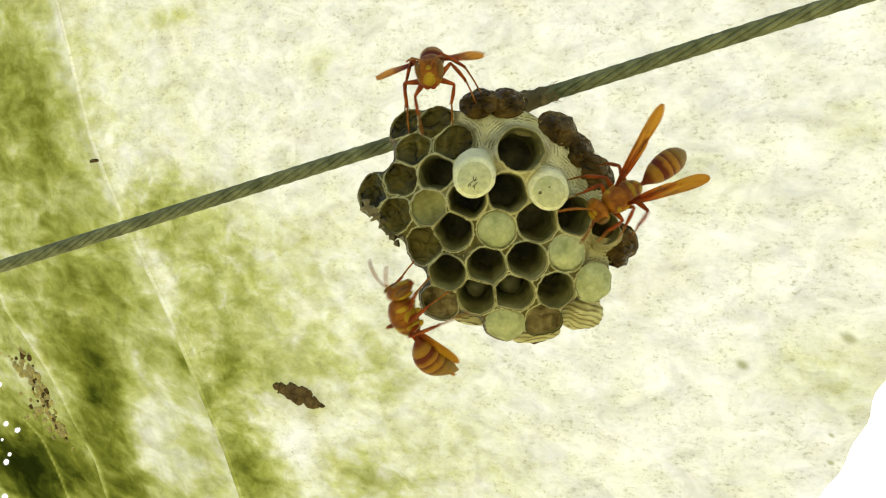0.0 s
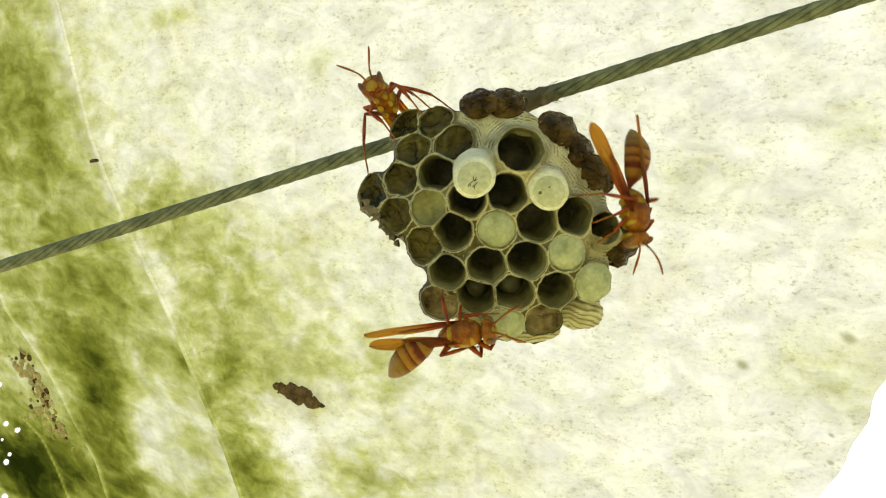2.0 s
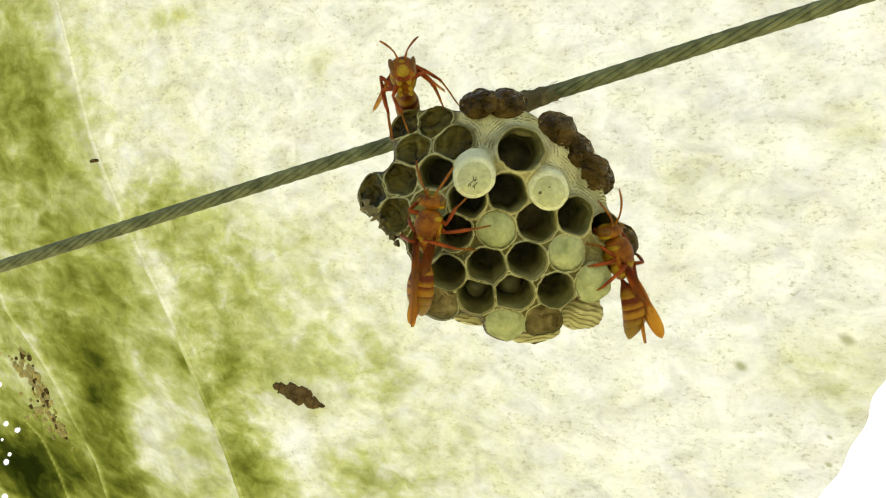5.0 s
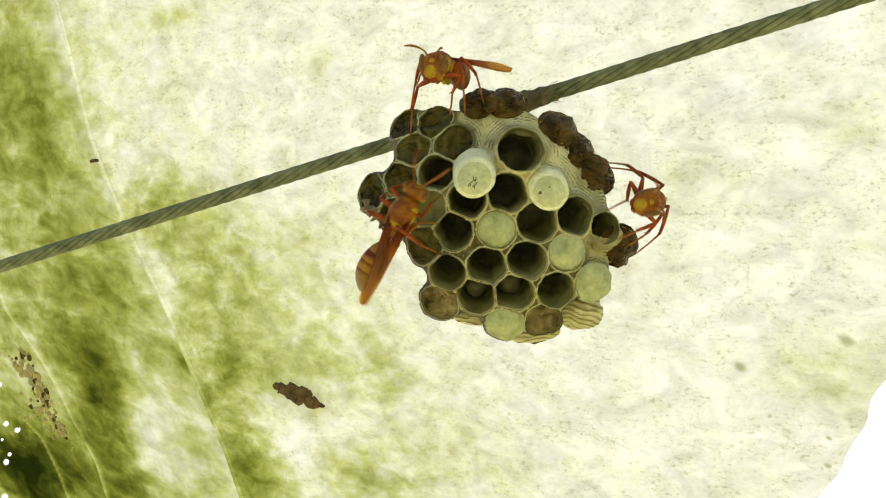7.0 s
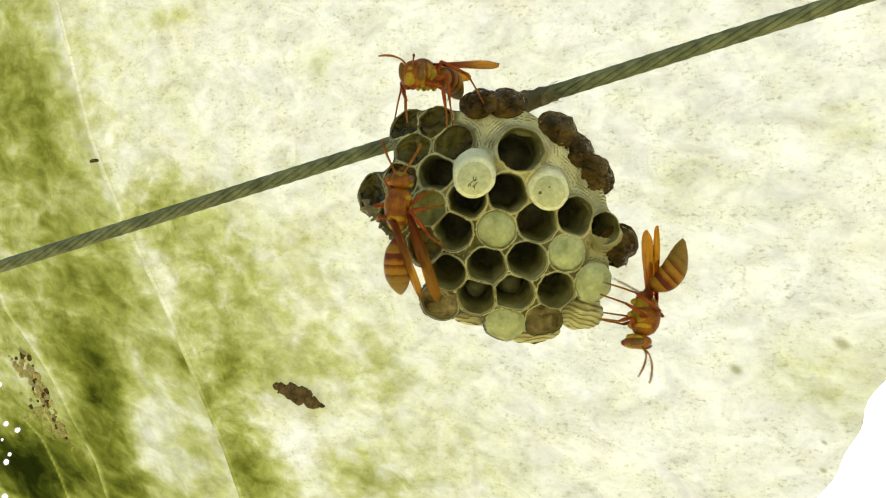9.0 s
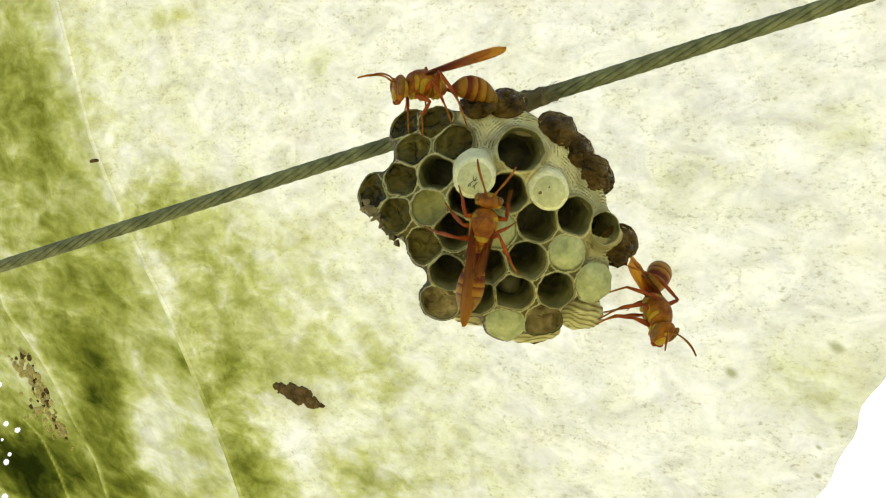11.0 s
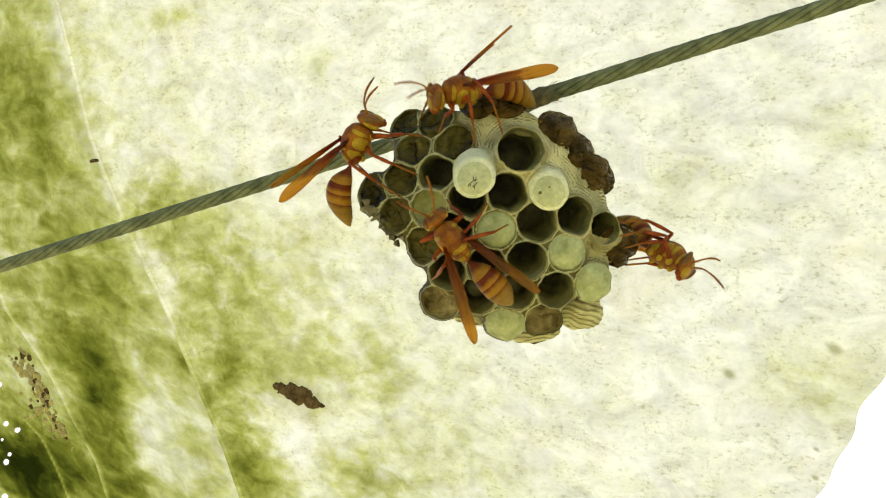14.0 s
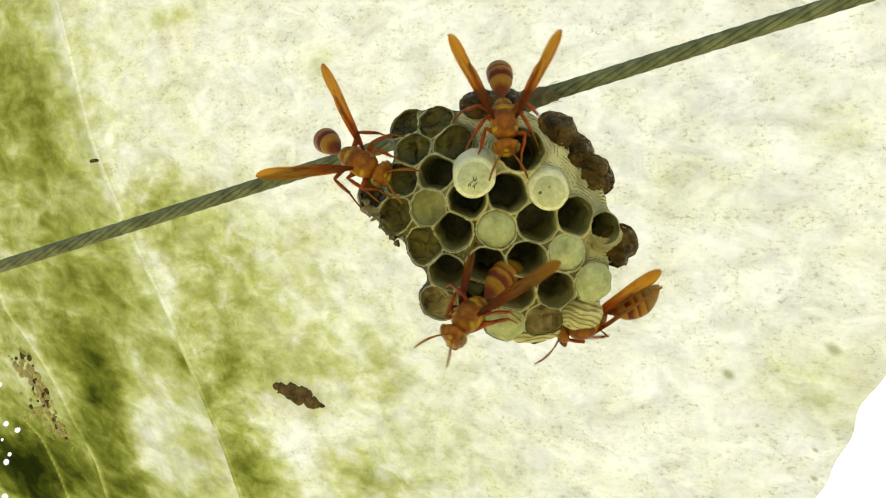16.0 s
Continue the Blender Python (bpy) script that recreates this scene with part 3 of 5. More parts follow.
def build_cell(nest, i, j, kind, rng):
    flat = FACE + STEP_I * i + STEP_J * j
    around = [STEP_I, STEP_J, STEP_J - STEP_I, -STEP_I, -STEP_J, STEP_I - STEP_J]
    corners2 = [uneven(flat + (around[k] + around[(k + 1) % 6]) / 3) for k in range(6)]
    lift = LIFT.get(kind, 0.0) + (1.2 if (i, j) == (2, -2) else 0.0) + rng.uniform(-1.1, 1.1)
    shift = Vector((*ASTRAY.get((i, j), (0.0, 0.0)), 0.0))
    top = face_point(flat)
    away = (Vector((top.x, top.y)) - DOME).length
    shrink = 0.88 if (i, j) == (3, 0) else 1.22 if (i, j) == (2, -2) else 0.95 if kind in "sb" and away > 17 else 1.0
    corners = [top + (face_point(c) - top) * shrink for c in corners2]
    corners = [c + shift for c in corners]
    top = top + shift
    base = Vector((ROOT.x + (top.x - ROOT.x) * 0.78, ROOT.y + (top.y - ROOT.y) * 0.78, -23.0))
    axis = (top - base).normalized()
    top = top + axis * lift
    corners = [c + axis * lift for c in corners]
    if kind == "l":
        CELLS.append((top, sum((c - top).length for c in corners) / 6, kind, None))
        return None, top, axis, None
    # opening: between hexagon and circle, wavy
    seg = 32
    mean = sum((c - top).length for c in corners) / 6
    opening = []
    for k in range(seg):
        f = k / seg * 6
        a, b = corners[int(f) % 6], corners[(int(f) + 1) % 6]
        p = a.lerp(b, f - int(f)) - top
        p = p.lerp(p.normalized() * mean * 0.85, 0.9) * (1.08 if kind == "s" else 0.98)
        for q in CENTRES:  # no further than the wall shared with a neighbour
            d = q - Vector((top.x, top.y))
            if 2.0 < d.length < 10.0 and (i, j) != (2, -2):
                side = (p.x * d.x + p.y * d.y) / d.length
                limit = 0.5 * d.length - (0.3 if kind == "s" else 0.17)
                if side > limit:
                    p = p * (limit / side)
        where = (top + p) * 0.45
        lifted = axis * (0.6 * noise.noise(where) + 0.3 * noise.noise(where * 3.1) + (0.5 * noise.noise((k * 1.3, i * 7.7, j)) if kind == "s" else 0))
        opening.append(p * (1 + (0.1 if kind == "s" else 0.055) * noise.noise((k * 0.6, i * 1.7, j * 2.3)) + 0.035 * noise.noise((k * 1.9, i * 3.7, j * 5.3))) + lifted)
    inner_rim = opening
    CELLS.append((top, mean, kind, opening))

    def ring(s, thick=0.0, grow=0.0):
        """s: share of the way from base to rim; thick: mm outside the opening."""
        c = base.lerp(top, s)
        tap = 0.64 + 0.36 * s
        out = []
        for k, p in enumerate(opening):
            wob = 1 + grow * noise.noise((k * 0.4 + i, s * 9, j * 2.0)) + thick / mean
            out.append((c + p * tap * wob) * MM)
        return out
    floor = {"s": 0.66, "b": 0.90, "g": 0.55}.get(kind, 0.42)
    if kind in "tcd":
        floor = 0.8
    wide = 0.12
    rings = [ring(q, wide, 0.02) for q in (0.0, 0.15, 0.3, 0.45, 0.58, 0.7, 0.8, 0.88, 0.94, 0.975)]
    rings += [ring(0.99, wide * 0.7), ring(0.992, 0.05), ring(0.975, -0.06)]
    skin = len(rings) * seg
    rings += [ring(q, -0.1, 0.012) for q in (0.94, 0.88, 0.8, 0.65, 0.5) if q > floor] + [ring(floor, -0.12)]
    bm = bmesh.new()
    rings_to(bm, rings)
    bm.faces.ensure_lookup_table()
    # faces inside the opening take the lining with shade in its colour
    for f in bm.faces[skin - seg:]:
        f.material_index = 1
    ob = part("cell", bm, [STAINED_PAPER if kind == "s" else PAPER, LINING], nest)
    turn = axis.to_track_quat("Z", "Y").to_matrix().to_4x4()
    inner = mean * 0.86

    def dome(name, mat, s, rise, size, bulge, label, lump=0.06, skirt=0.0):
        """A cap, blister or floor: rings from the cell's wall to the middle."""
        rs = []
        edge = [p.normalized() * mean * 0.86 for p in inner_rim] if name == "blister" else [p.normalized() * mean * 1.0 for p in inner_rim] if skirt else inner_rim
        lean = Vector((0.0, 0.0, 0.0))
        c0 = base.lerp(top, s)
        if skirt:
            rs.append([(c0 + p * size) * MM for p in edge])
            lean = Vector((0.0, -0.34, 0.0))
            for q in (0.3, 0.6, 0.85):
                rs.append([(c0 + (axis + lean) * skirt * q + p * size * (1 - 0.05 * q)) * MM for p in edge])
        for q in (1.0, 0.97, 0.93, 0.87, 0.8, 0.7, 0.6, 0.5, 0.4, 0.3, 0.2, 0.12, 0.04) if name in ("blister", "glossy_film") else (1.0, 0.93, 0.8, 0.6, 0.4, 0.2, 0.04):
            h = skirt + rise * (1 - q ** bulge)
            if name == "blister":
                ridge = [0.5 * abs(noise.noise((p.x * q * 0.8 + i, p.y * q * 1.6, j))) + 0.3 * abs(noise.noise((p.x * q * 1.7, p.y * q * 3.0 + i, j))) for p in edge]
                rs.append([(c0 + axis * (h - 2.2 * r) + p * size * q * (1 - 0.12 * r)) * MM for p, r in zip(edge, ridge)])
                continue
            if name == "glossy_film":
                fold = [abs(noise.noise((p.x * q * 0.4 + i, p.y * q * 0.4, j * 3.0))) + 0.22 * abs(noise.noise((p.x * q * 1.1, p.y * q * 1.1 + i, j))) for p in edge]
                rs.append([(c0 + axis * (h - 0.2 + 2.4 * (r - 0.25) * min(1.0, 4 * (1 - q))) + p * size * q) * MM for p, r in zip(edge, fold)])
                continue
            rs.append([(c0 + lean * h + axis * (h + lump * 2.5 * noise.noise((p.x * q * .5 + i, p.y * q * .5, j))) + p * size * q * (0.95 if skirt else 1)) * MM for p in edge])
        b2 = bmesh.new()
        rings_to(b2, rs, close_start=False)
        if skirt:
            b2.faces.ensure_lookup_table()
            for f in b2.faces[seg * 6:]:
                f.material_index = 1
        return part(name, b2, mat, ob, label)
    if kind == "t":
        dome("silk_cap", [SILK, CAP_DISC], 0.96, 0.9, 0.98 if i == 1 else 0.90, 3.0, "tall white silk cap", 0.06, 4.4 if i == 1 else 2.2)
    elif kind == "c":
        dome("silk_cap", DULL_SILK, 0.985, 1.5, 1.07, 2.4, "domed pale green silk cap")
    elif kind == "d":
        dome("silk_cap", DIM_SILK, 0.93, -0.9, 1.0, 2.0, "sunken pale green silk cap")
    elif kind == "s":
        dome("glossy_film", BROWN_FILM if j > 1 else OLIVE_FILM, 0.965, -1.1, 0.97, 1.6, "brown glossy streaked film" if j > 1 else "dark olive wet-looking film", 0.5)
    elif kind == "b":
        dome("blister", GLOSSY_DARK, 0.985, 1.7, 1.19, 2.0, "dark brown glossy blister", 0.5)
    elif kind == "g":
        b2 = bmesh.new()
        c = base.lerp(top, 0.66)
        ball(b2, c, (inner * 0.62, inner * 0.6, inner * 0.5), 12, 8, turn, 0.1)
        part("grub_head", b2, GRUB, ob, "pale grub at the bottom of the cell")
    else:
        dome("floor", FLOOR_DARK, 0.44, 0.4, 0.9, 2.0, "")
    return ob, top, axis, turn


CELLS = []
CENTRES = []


def build_web(nest):
    """The paper skin that joins the cells: it rises to a rounded lip round each opening and turns down round the comb."""
    step, x0, y0, nx, ny = 0.2, -21.0, -23.0, 330, 300
    gx, gy = np.meshgrid(x0 + step * np.arange(nx), y0 + step * np.arange(ny), indexing="ij")
    gx, gy = gx.ravel(), gy.ravel()
    fills = [(Vector((27.4, 8.8, -8.4)), 3.8), (Vector((5.6, 22.6, -10.0)), 3.2), (face_point(FACE + STEP_I * 2 + STEP_J) + Vector((0, 0, -2.8)), 4.0)]
    cells = CELLS + [(p, r, "l", None) for p, r in fills]
    dome = lambda x, y: -0.0125 * ((x - DOME.x) ** 2 + (y - DOME.y) ** 2)
    gaps, tops = [], []
    for top, mean, kind, opening in cells:
        dx, dy = gx - top.x, gy - top.y
        r = np.hypot(dx, dy)
        if opening is None:
            gaps.append(r - mean * 0.8)
            tops.append(top.z + dome(gx, gy) - dome(top.x, top.y))
            continue
        a = np.arctan2(dy, dx)
        pa = np.array([math.atan2(p.y, p.x) for p in opening])
        order = np.argsort(pa)
        pr = np.array([math.hypot(p.x, p.y) for p in opening])[order]
        pz = np.array([p.z for p in opening])[order]
        rim = np.interp(a, pa[order], pr, period=2 * math.pi)
        z = top.z + np.interp(a, pa[order], pz, period=2 * math.pi)
        gaps.append(r - rim * (0.72 if kind == "b" else 1.0))
        tops.append(z + dome(gx, gy) - dome(top.x + dx / np.maximum(r, 0.1) * rim, top.y + dy / np.maximum(r, 0.1) * rim))
    gaps, tops = np.array(gaps), np.array(tops)
    near = gaps.argmin(0)
    gap = gaps.min(0)
    solid = np.array([c[3] is None or c[2] in "bt" for c in cells])[near]
    ring_gap = np.maximum(gaps[[k for k, c in enumerate(cells) if c[3] is not None and c[2] != "b"]].min(0), 0)
    # how far outside the closed outline of the comb
    reach = 2.0
    wide = (gap < 0.16 + reach).reshape(nx, ny)
    edge = wide[1:-1, 1:-1] & ~(wide[:-2, 1:-1] & wide[2:, 1:-1] & wide[1:-1, :-2] & wide[1:-1, 2:])
    ex, ey = np.nonzero(edge)
    ex, ey = x0 + step * (ex + 1), y0 + step * (ey + 1)
    out = np.full(len(gx), 9.0)
    idx = np.nonzero(wide.ravel())[0]
    for k in range(0, len(idx), 4000):
        q = idx[k:k + 4000]
        out[q] = reach - np.sqrt(((gx[q, None] - ex) ** 2 + (gy[q, None] - ey) ** 2).min(1))
    w = np.exp(-(np.maximum(gaps, 0) / 1.25) ** 2) + 1e-9
    z = (w * tops).sum(0) / w.sum(0)
    g = np.maximum(gap, 0)
    z += np.where(solid, 0.0, 0.34 * np.exp(-((g - 0.20) / 0.20) ** 2) - 0.12) - 0.8 * np.clip(ring_gap - 0.22, 0, 1.6)
    z -= np.where(out > -0.35, 5.5 * (out + 0.35) ** 2, 0.0)
    keep = (out < 0.75) & ((gap > -0.2) | solid)
    strips = []
    verts, number = [], np.full(nx * ny, -1)
    for k in np.nonzero(keep)[0]:
        x, y, h = float(gx[k]), float(gy[k]), float(z[k])
        if gap[k] < 0 and not solid[k]:
            c = cells[near[k]][0]
            d = math.hypot(x - c.x, y - c.y)
            x, y = x - (x - c.x) / d * gap[k], y - (y - c.y) / d * gap[k]
        n1, n2 = noise.noise((x * 0.7, y * 0.7, 1.0)), noise.noise((x * 2.1, y * 2.1, 4.0))
        h += 0.22 * n1 + 0.13 * n2 + 0.06 * noise.noise((x * 5.0, y * 5.0, 2.0))
        if ring_gap[k] > 0.35:  # strips of paper laid one after another round the opening
            turn = min(1.0, (ring_gap[k] - 0.35) * 2) * math.sin(ring_gap[k] * 10.5 + 2.6 * n1 + 1.5 * n2 + 4.0 * noise.noise((x * 0.2, y * 0.2, 9.0)))
            h += turn * 0.13
            # the last but one term paints wide paper brighter against its dim facing
            strips.append((0.8 * turn if turn < 0 else 2.6 * turn ** 3) * min(1.3, max(0.0, 0.42 + 0.9 * n2 + 1.7 * noise.noise((x * 0.55, y * 0.55, 7.0)))) - 0.8 * min(1.0, max(0.0, ring_gap[k] - 0.6)) + 1.1 * max(0.0, noise.noise((x * 0.33, y * 0.33, 3.0)) + 0.1))
        else:
            # lips painted pale, as if light caught the thin edge of the paper
            strips.append(-0.9 if gap[k] > 0.08 else 0.0)
        number[k] = len(verts)
        verts.append((x * MM, y * MM, h * MM))
    number = number.reshape(nx, ny)
    quads = np.stack([number[:-1, :-1], number[1:, :-1], number[1:, 1:], number[:-1, 1:]], -1).reshape(-1, 4)
    good = (quads >= 0).all(1)
    quads = quads[good]
    me = bpy.data.meshes.new("comb_web")
    me.from_pydata(verts, [], quads.tolist())
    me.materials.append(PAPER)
    me.materials.append(DARK_PAPER)
    # the band that turns down round the outline takes the darker paper
    outer = (out > -0.25).reshape(nx, ny)[:-1, :-1].reshape(-1)[good]
    me.polygons.foreach_set("material_index", outer.astype(int).tolist())
    # the older side of the comb is stained olive
    film = np.clip(1.2 - gaps[[k for k, c in enumerate(cells) if c[2] == "s"]].min(0), 0, 1)
    stain = np.clip(0.45 - (0.5 * (gx - 13) + gy - 8) / 14, 0, 1)
    stain = np.maximum(film, stain)[np.nonzero(keep)[0]]
    me.attributes.new("stain", "FLOAT", "POINT").data.foreach_set("value", stain.astype(np.float32))
    me.polygons.foreach_set("use_smooth", [True] * len(me.polygons))
    me.attributes.new("strip", "FLOAT", "POINT").data.foreach_set("value", strips)
    web = new("comb_web", me)
    web.parent = nest
    tagged(web, "thin striped paper skin that joins the cells")


def build_nest():
    rng = random.Random(11)
    nest = tagged(new("wasp_nest"), "grey-brown paper wasp nest with capped cells on the cable", "wasp nest")
    nest.matrix_basis = SITE
    tall = []
    for j, (first, kinds) in COMB.items():
        for n, kind in enumerate(kinds):
            if kind != "l":
                p = face_point(FACE + STEP_I * (first + n) + STEP_J * j)
                CENTRES.append(Vector((p.x, p.y)) + Vector(ASTRAY.get((first + n, j), (0.0, 0.0))))
    for j, (first, kinds) in COMB.items():
        for n, kind in enumerate(kinds):
            ob, top, axis, turn = build_cell(nest, first + n, j, kind, rng)
            if kind == "t":
                tall.append((ob, top, axis, turn))
    build_web(nest)
    # paper tubes turned away from the face, seen from the side, round the comb's lower edge
    for x, y, z, rx, ry, rz, lean in ((25.0, -11.0, -11.0, 4.5, 3.9, 5.6, -12), (17.2, -15.4, -15.0, 5.0, 2.2, 4.6, 6), (-0.6, -10.2, -15.0, 4.0, 2.6, 4.4, -22), (5.8, -12.2, -15.0, 4.2, 2.2, 4.4, -8)):
        bm = bmesh.new()
        rings, strips = [], []
        for a in range(1, 70):
            h = math.cos(math.pi * a / 70)
            row = []
            for k in range(40):
                t = 2 * math.pi * k / 40
                p = Vector((math.sin(math.pi * a / 70) ** 0.7 * math.cos(t), h, math.sin(math.pi * a / 70) ** 0.7 * math.sin(t)))
                n1 = noise.noise(p * 1.3 + Vector((x, y, 0)))
                wave = math.sin(h * ry * 7.0 + 5.0 * n1 + 1.5 * noise.noise(p * 3.7 + Vector((0, x, y))))
                p *= 1 + 0.16 * n1 + 0.022 * wave
                strips.append(4.5 * max(0.0, wave - 0.45) * (1 + noise.noise(p * 2.3)) - 0.75 + 0.6 * noise.noise(p * 3))
                q = pose(0, 0, 0, 0, 0, lean).to_3x3() @ Vector((p.x * rx, p.y * ry, p.z * rz))
                row.append((Vector((x, y, z)) + q) * MM)
            rings.append(row)
        rings_to(bm, rings)
        ob = part("paper_tube", bm, PAPER, nest, "striped tan paper tube seen from its side")
        ob.data.attributes.new("strip", "FLOAT", "POINT").data.foreach_set("value", strips)
    # torn ends of old paper along the comb's worn edge
    for x, y, z in ((-14.6, 8.9, -9.0), (-14.0, 7.6, -9.2), (-13.2, 6.9, -9.2), (-12.2, 5.9, -9.4), (-11.2, 4.9, -9.6), (-10.6, 3.6, -9.8), (-9.6, 2.4, -9.8), (-9.0, 1.0, -10.0), (32.4, 3.2, -9.5), (32.0, -0.4, -9.5)):
        out = Vector((x - 10, y - 6, 0)).normalized()
        out = pose(0, 0, 0, 0, 0, rng.uniform(-55, 55)).to_3x3() @ out
        size = rng.uniform(0.9, 1.5)
        p = Vector((x, y, z)) - out * 0.8
        bm = bmesh.new()
        tube(bm, [p, p + out * size * 0.6 + Vector((0, 0, rng.uniform(-0.5, 0.5))), p + out * size + Vector((rng.uniform(-0.6, 0.6), rng.uniform(-0.8, 0.2), 0))], [0.75, 0.5, 0.22], 7, 3)
        for v in bm.verts:
            v.co += Vector((0.3, 0.3, 0.3)) * MM * noise.noise(v.co * 1700)
        part("paper_shred", bm, DARK_PAPER, nest, "torn brown end of old paper")
    # flecks on the two tall caps
    for number, (ob, top, axis, turn) in enumerate(tall):
        for k in range(9 if number == 0 else 3):
            bm = bmesh.new()
            x, y = (rng.uniform(-0.3, 0.9), rng.uniform(-1.6, 0.1)) if number == 0 else ((-1.0, 1.6), (0.8, 0.9), (0.6, 1.0))[k]
            c = top + (Vector((0, -1.75, 0)) + axis * 5.05 if number == 0 else Vector((0, -1.25, 0)) + axis * 2.85) + turn.to_3x3() @ Vector((x, y, 0))
            r = (0.09, 0.42, 0.07) if number == 0 else ((0.34, 0.30, 0.2), (0.1, 0.2, 0.1), (0.1, 0.1, 0.1))[k]
            ball(bm, c, r, 7, 5, turn @ pose(0, 0, 0, 0, 0, rng.uniform(-50, 50)), 0.3)
            part("fleck", bm, EGG_MARK, ob.children[0])
    # the back of the comb and the stalk that holds it to the cable
    bm = bmesh.new()
    ball(bm, (13.5, 5.5, -19.0), (19.0, 15.5, 6.0), 36, 16, pose(0, 0, 0, 0, 0, -25), 0.14, 2.0)
    part("comb_back", bm, DARK_PAPER, nest, "rough brown paper back of the comb")
    bm = bmesh.new()
    tube(bm, [(10, 16, -24), (10.5, 20, -26), (11, 24.5, -28.5), (11.2, 27.9, -30.4)], [6.5, 4.4, 3.0, 2.0], 14, 4)
    part("stalk", bm, DARK_PAPER, nest, "dark paper stalk wrapped round the cable")
    pts, radii = [], []
    for k in range(12):
        q = k / 11
        pts.append((8.9 + 13.6 * q, 27.4 + 3.7 * q, -31.2 + 5.7 * q))
        radii.append((2.3 - 0.75 * q * q) * (1 + 0.12 * math.sin(k * 2.3)))
    bm = bmesh.new()
    tube(bm, pts, radii, 22, 6)
    for v in bm.verts:
        v.co += Vector((0.4, 0.4, 0.4)) * MM * noise.noise(v.co * 700) + Vector((0.35, 0.4, 0.35)) * MM * noise.noise(v.co * 2300)
    along_cable = Vector((13.6, 3.7, 5.7)).normalized()
    for k in range(80):  # loose fibres that run out along the strands
        q, t = rng.uniform(0.35, 1.0), rng.uniform(0, 2 * math.pi)
        around = Vector((-0.28 * math.cos(t), 0.96 * math.cos(t), math.sin(t)))
        p = Vector((8.9, 27.4, -31.2)) + Vector((13.6, 3.7, 5.7)) * q + around * 1.6
        way = (along_cable + around * rng.uniform(-0.1, 0.5) + Vector((0, rng.uniform(-0.5, 0.5), 0))).normalized()
        size = rng.uniform(0.7, 1.7)
        tube(bm, [p - way * 0.8, p + way * size * 0.5 + around * 0.15, p + way * size], [0.08, 0.06, 0.03], 5, 2)
    part("cable_wrap", bm, DARK_PAPER, nest, "fibrous paper smeared along the cable")
    return nest


# ---- the wasps ----
THORAX = [(4.1, 0.6, 0.7, -0.35), (3.8, 1.3, 1.4, -0.2), (3.2, 1.95, 2.0, 0.0), (2.0, 2.35, 2.55, 0.1), (0.4, 2.4, 2.65, 0.1), (-1.2, 2.15, 2.4, 0.0), (-2.6, 1.65, 1.95, -0.25), (-3.6, 1.0, 1.25, -0.6), (-4.1, 0.45, 0.55, -0.8)]
BELLY = [(0.0, 0.25, 0.25, 0.0), (-0.8, 0.48, 0.48, 0.1), (-1.5, 0.92, 0.92, 0.35), (-2.3, 1.46, 1.46, 0.62), (-3.3, 1.93, 1.93, 0.88), (-4.8, 2.25, 2.27, 0.98), (-6.5, 2.38, 2.40, 0.72), (-8.2, 2.22, 2.32, 0.10), (-9.6, 1.76, 1.92, -0.75), (-10.8, 1.14, 1.28, -1.60), (-11.8, 0.30, 0.42, -2.50)]
BELLY_END = [3.5, 5.5, 7.3, 8.9, 10.2, 11.78]
WING_AT = (0.9, 1.8, 1.75)
# Legs: the hip, where the foot rests and where it hangs in flight (all on the body's left), and the lengths of thigh, shin and foot, in mm.
LEGS = {"fore_leg": ((2.6, 0.8, -1.9), (7.0, 3.8, -4.6), (3.6, 1.2, -4.0), (3.7, 3.5, 4.0)),
        "mid_leg": ((0.6, 0.95, -2.2), (2.2, 8.0, -4.6), (0.2, 1.4, -5.2), (4.2, 4.5, 4.8)),
        "hind_leg": ((-1.8, 0.9, -1.9), (-4.2, 9.2, -4.6), (-3.6, 1.8, -8.6), (5.2, 5.9, 6.0))}


def body_at(profile, x):
    xs = [-p[0] for p in profile]
    return [float(np.interp(-x, xs, [p[k] for p in profile])) for k in (1, 2, 3)]


def plate(bm, cx, ca, rx, ra, proud=0.10):
    """A rounded plate on the thorax round the place x = cx and the angle ca (degrees, 90 is the back)."""
    rs = []
    for q, h in ((1.0, -0.05), (0.95, proud * 0.7), (0.75, proud), (0.4, proud * 1.15), (0.05, proud * 1.2)):
        row = []
        for k in range(18):
            t = 2 * math.pi * k / 18
            sq = 1 / max(abs(math.cos(t)) ** 3 + abs(math.sin(t)) ** 3, 1e-6) ** (1 / 3)
            x, a = cx + rx * q * sq * math.cos(t), radians(ca + ra * q * sq * math.sin(t))
            ry, rz, z = body_at(THORAX, x)
            row.append(Vector((x, (ry + h) * math.cos(a), z + (rz + h) * math.sin(a))) * MM)
        rs.append(row)
    rings_to(bm, rs, close_start=False)
    return bm


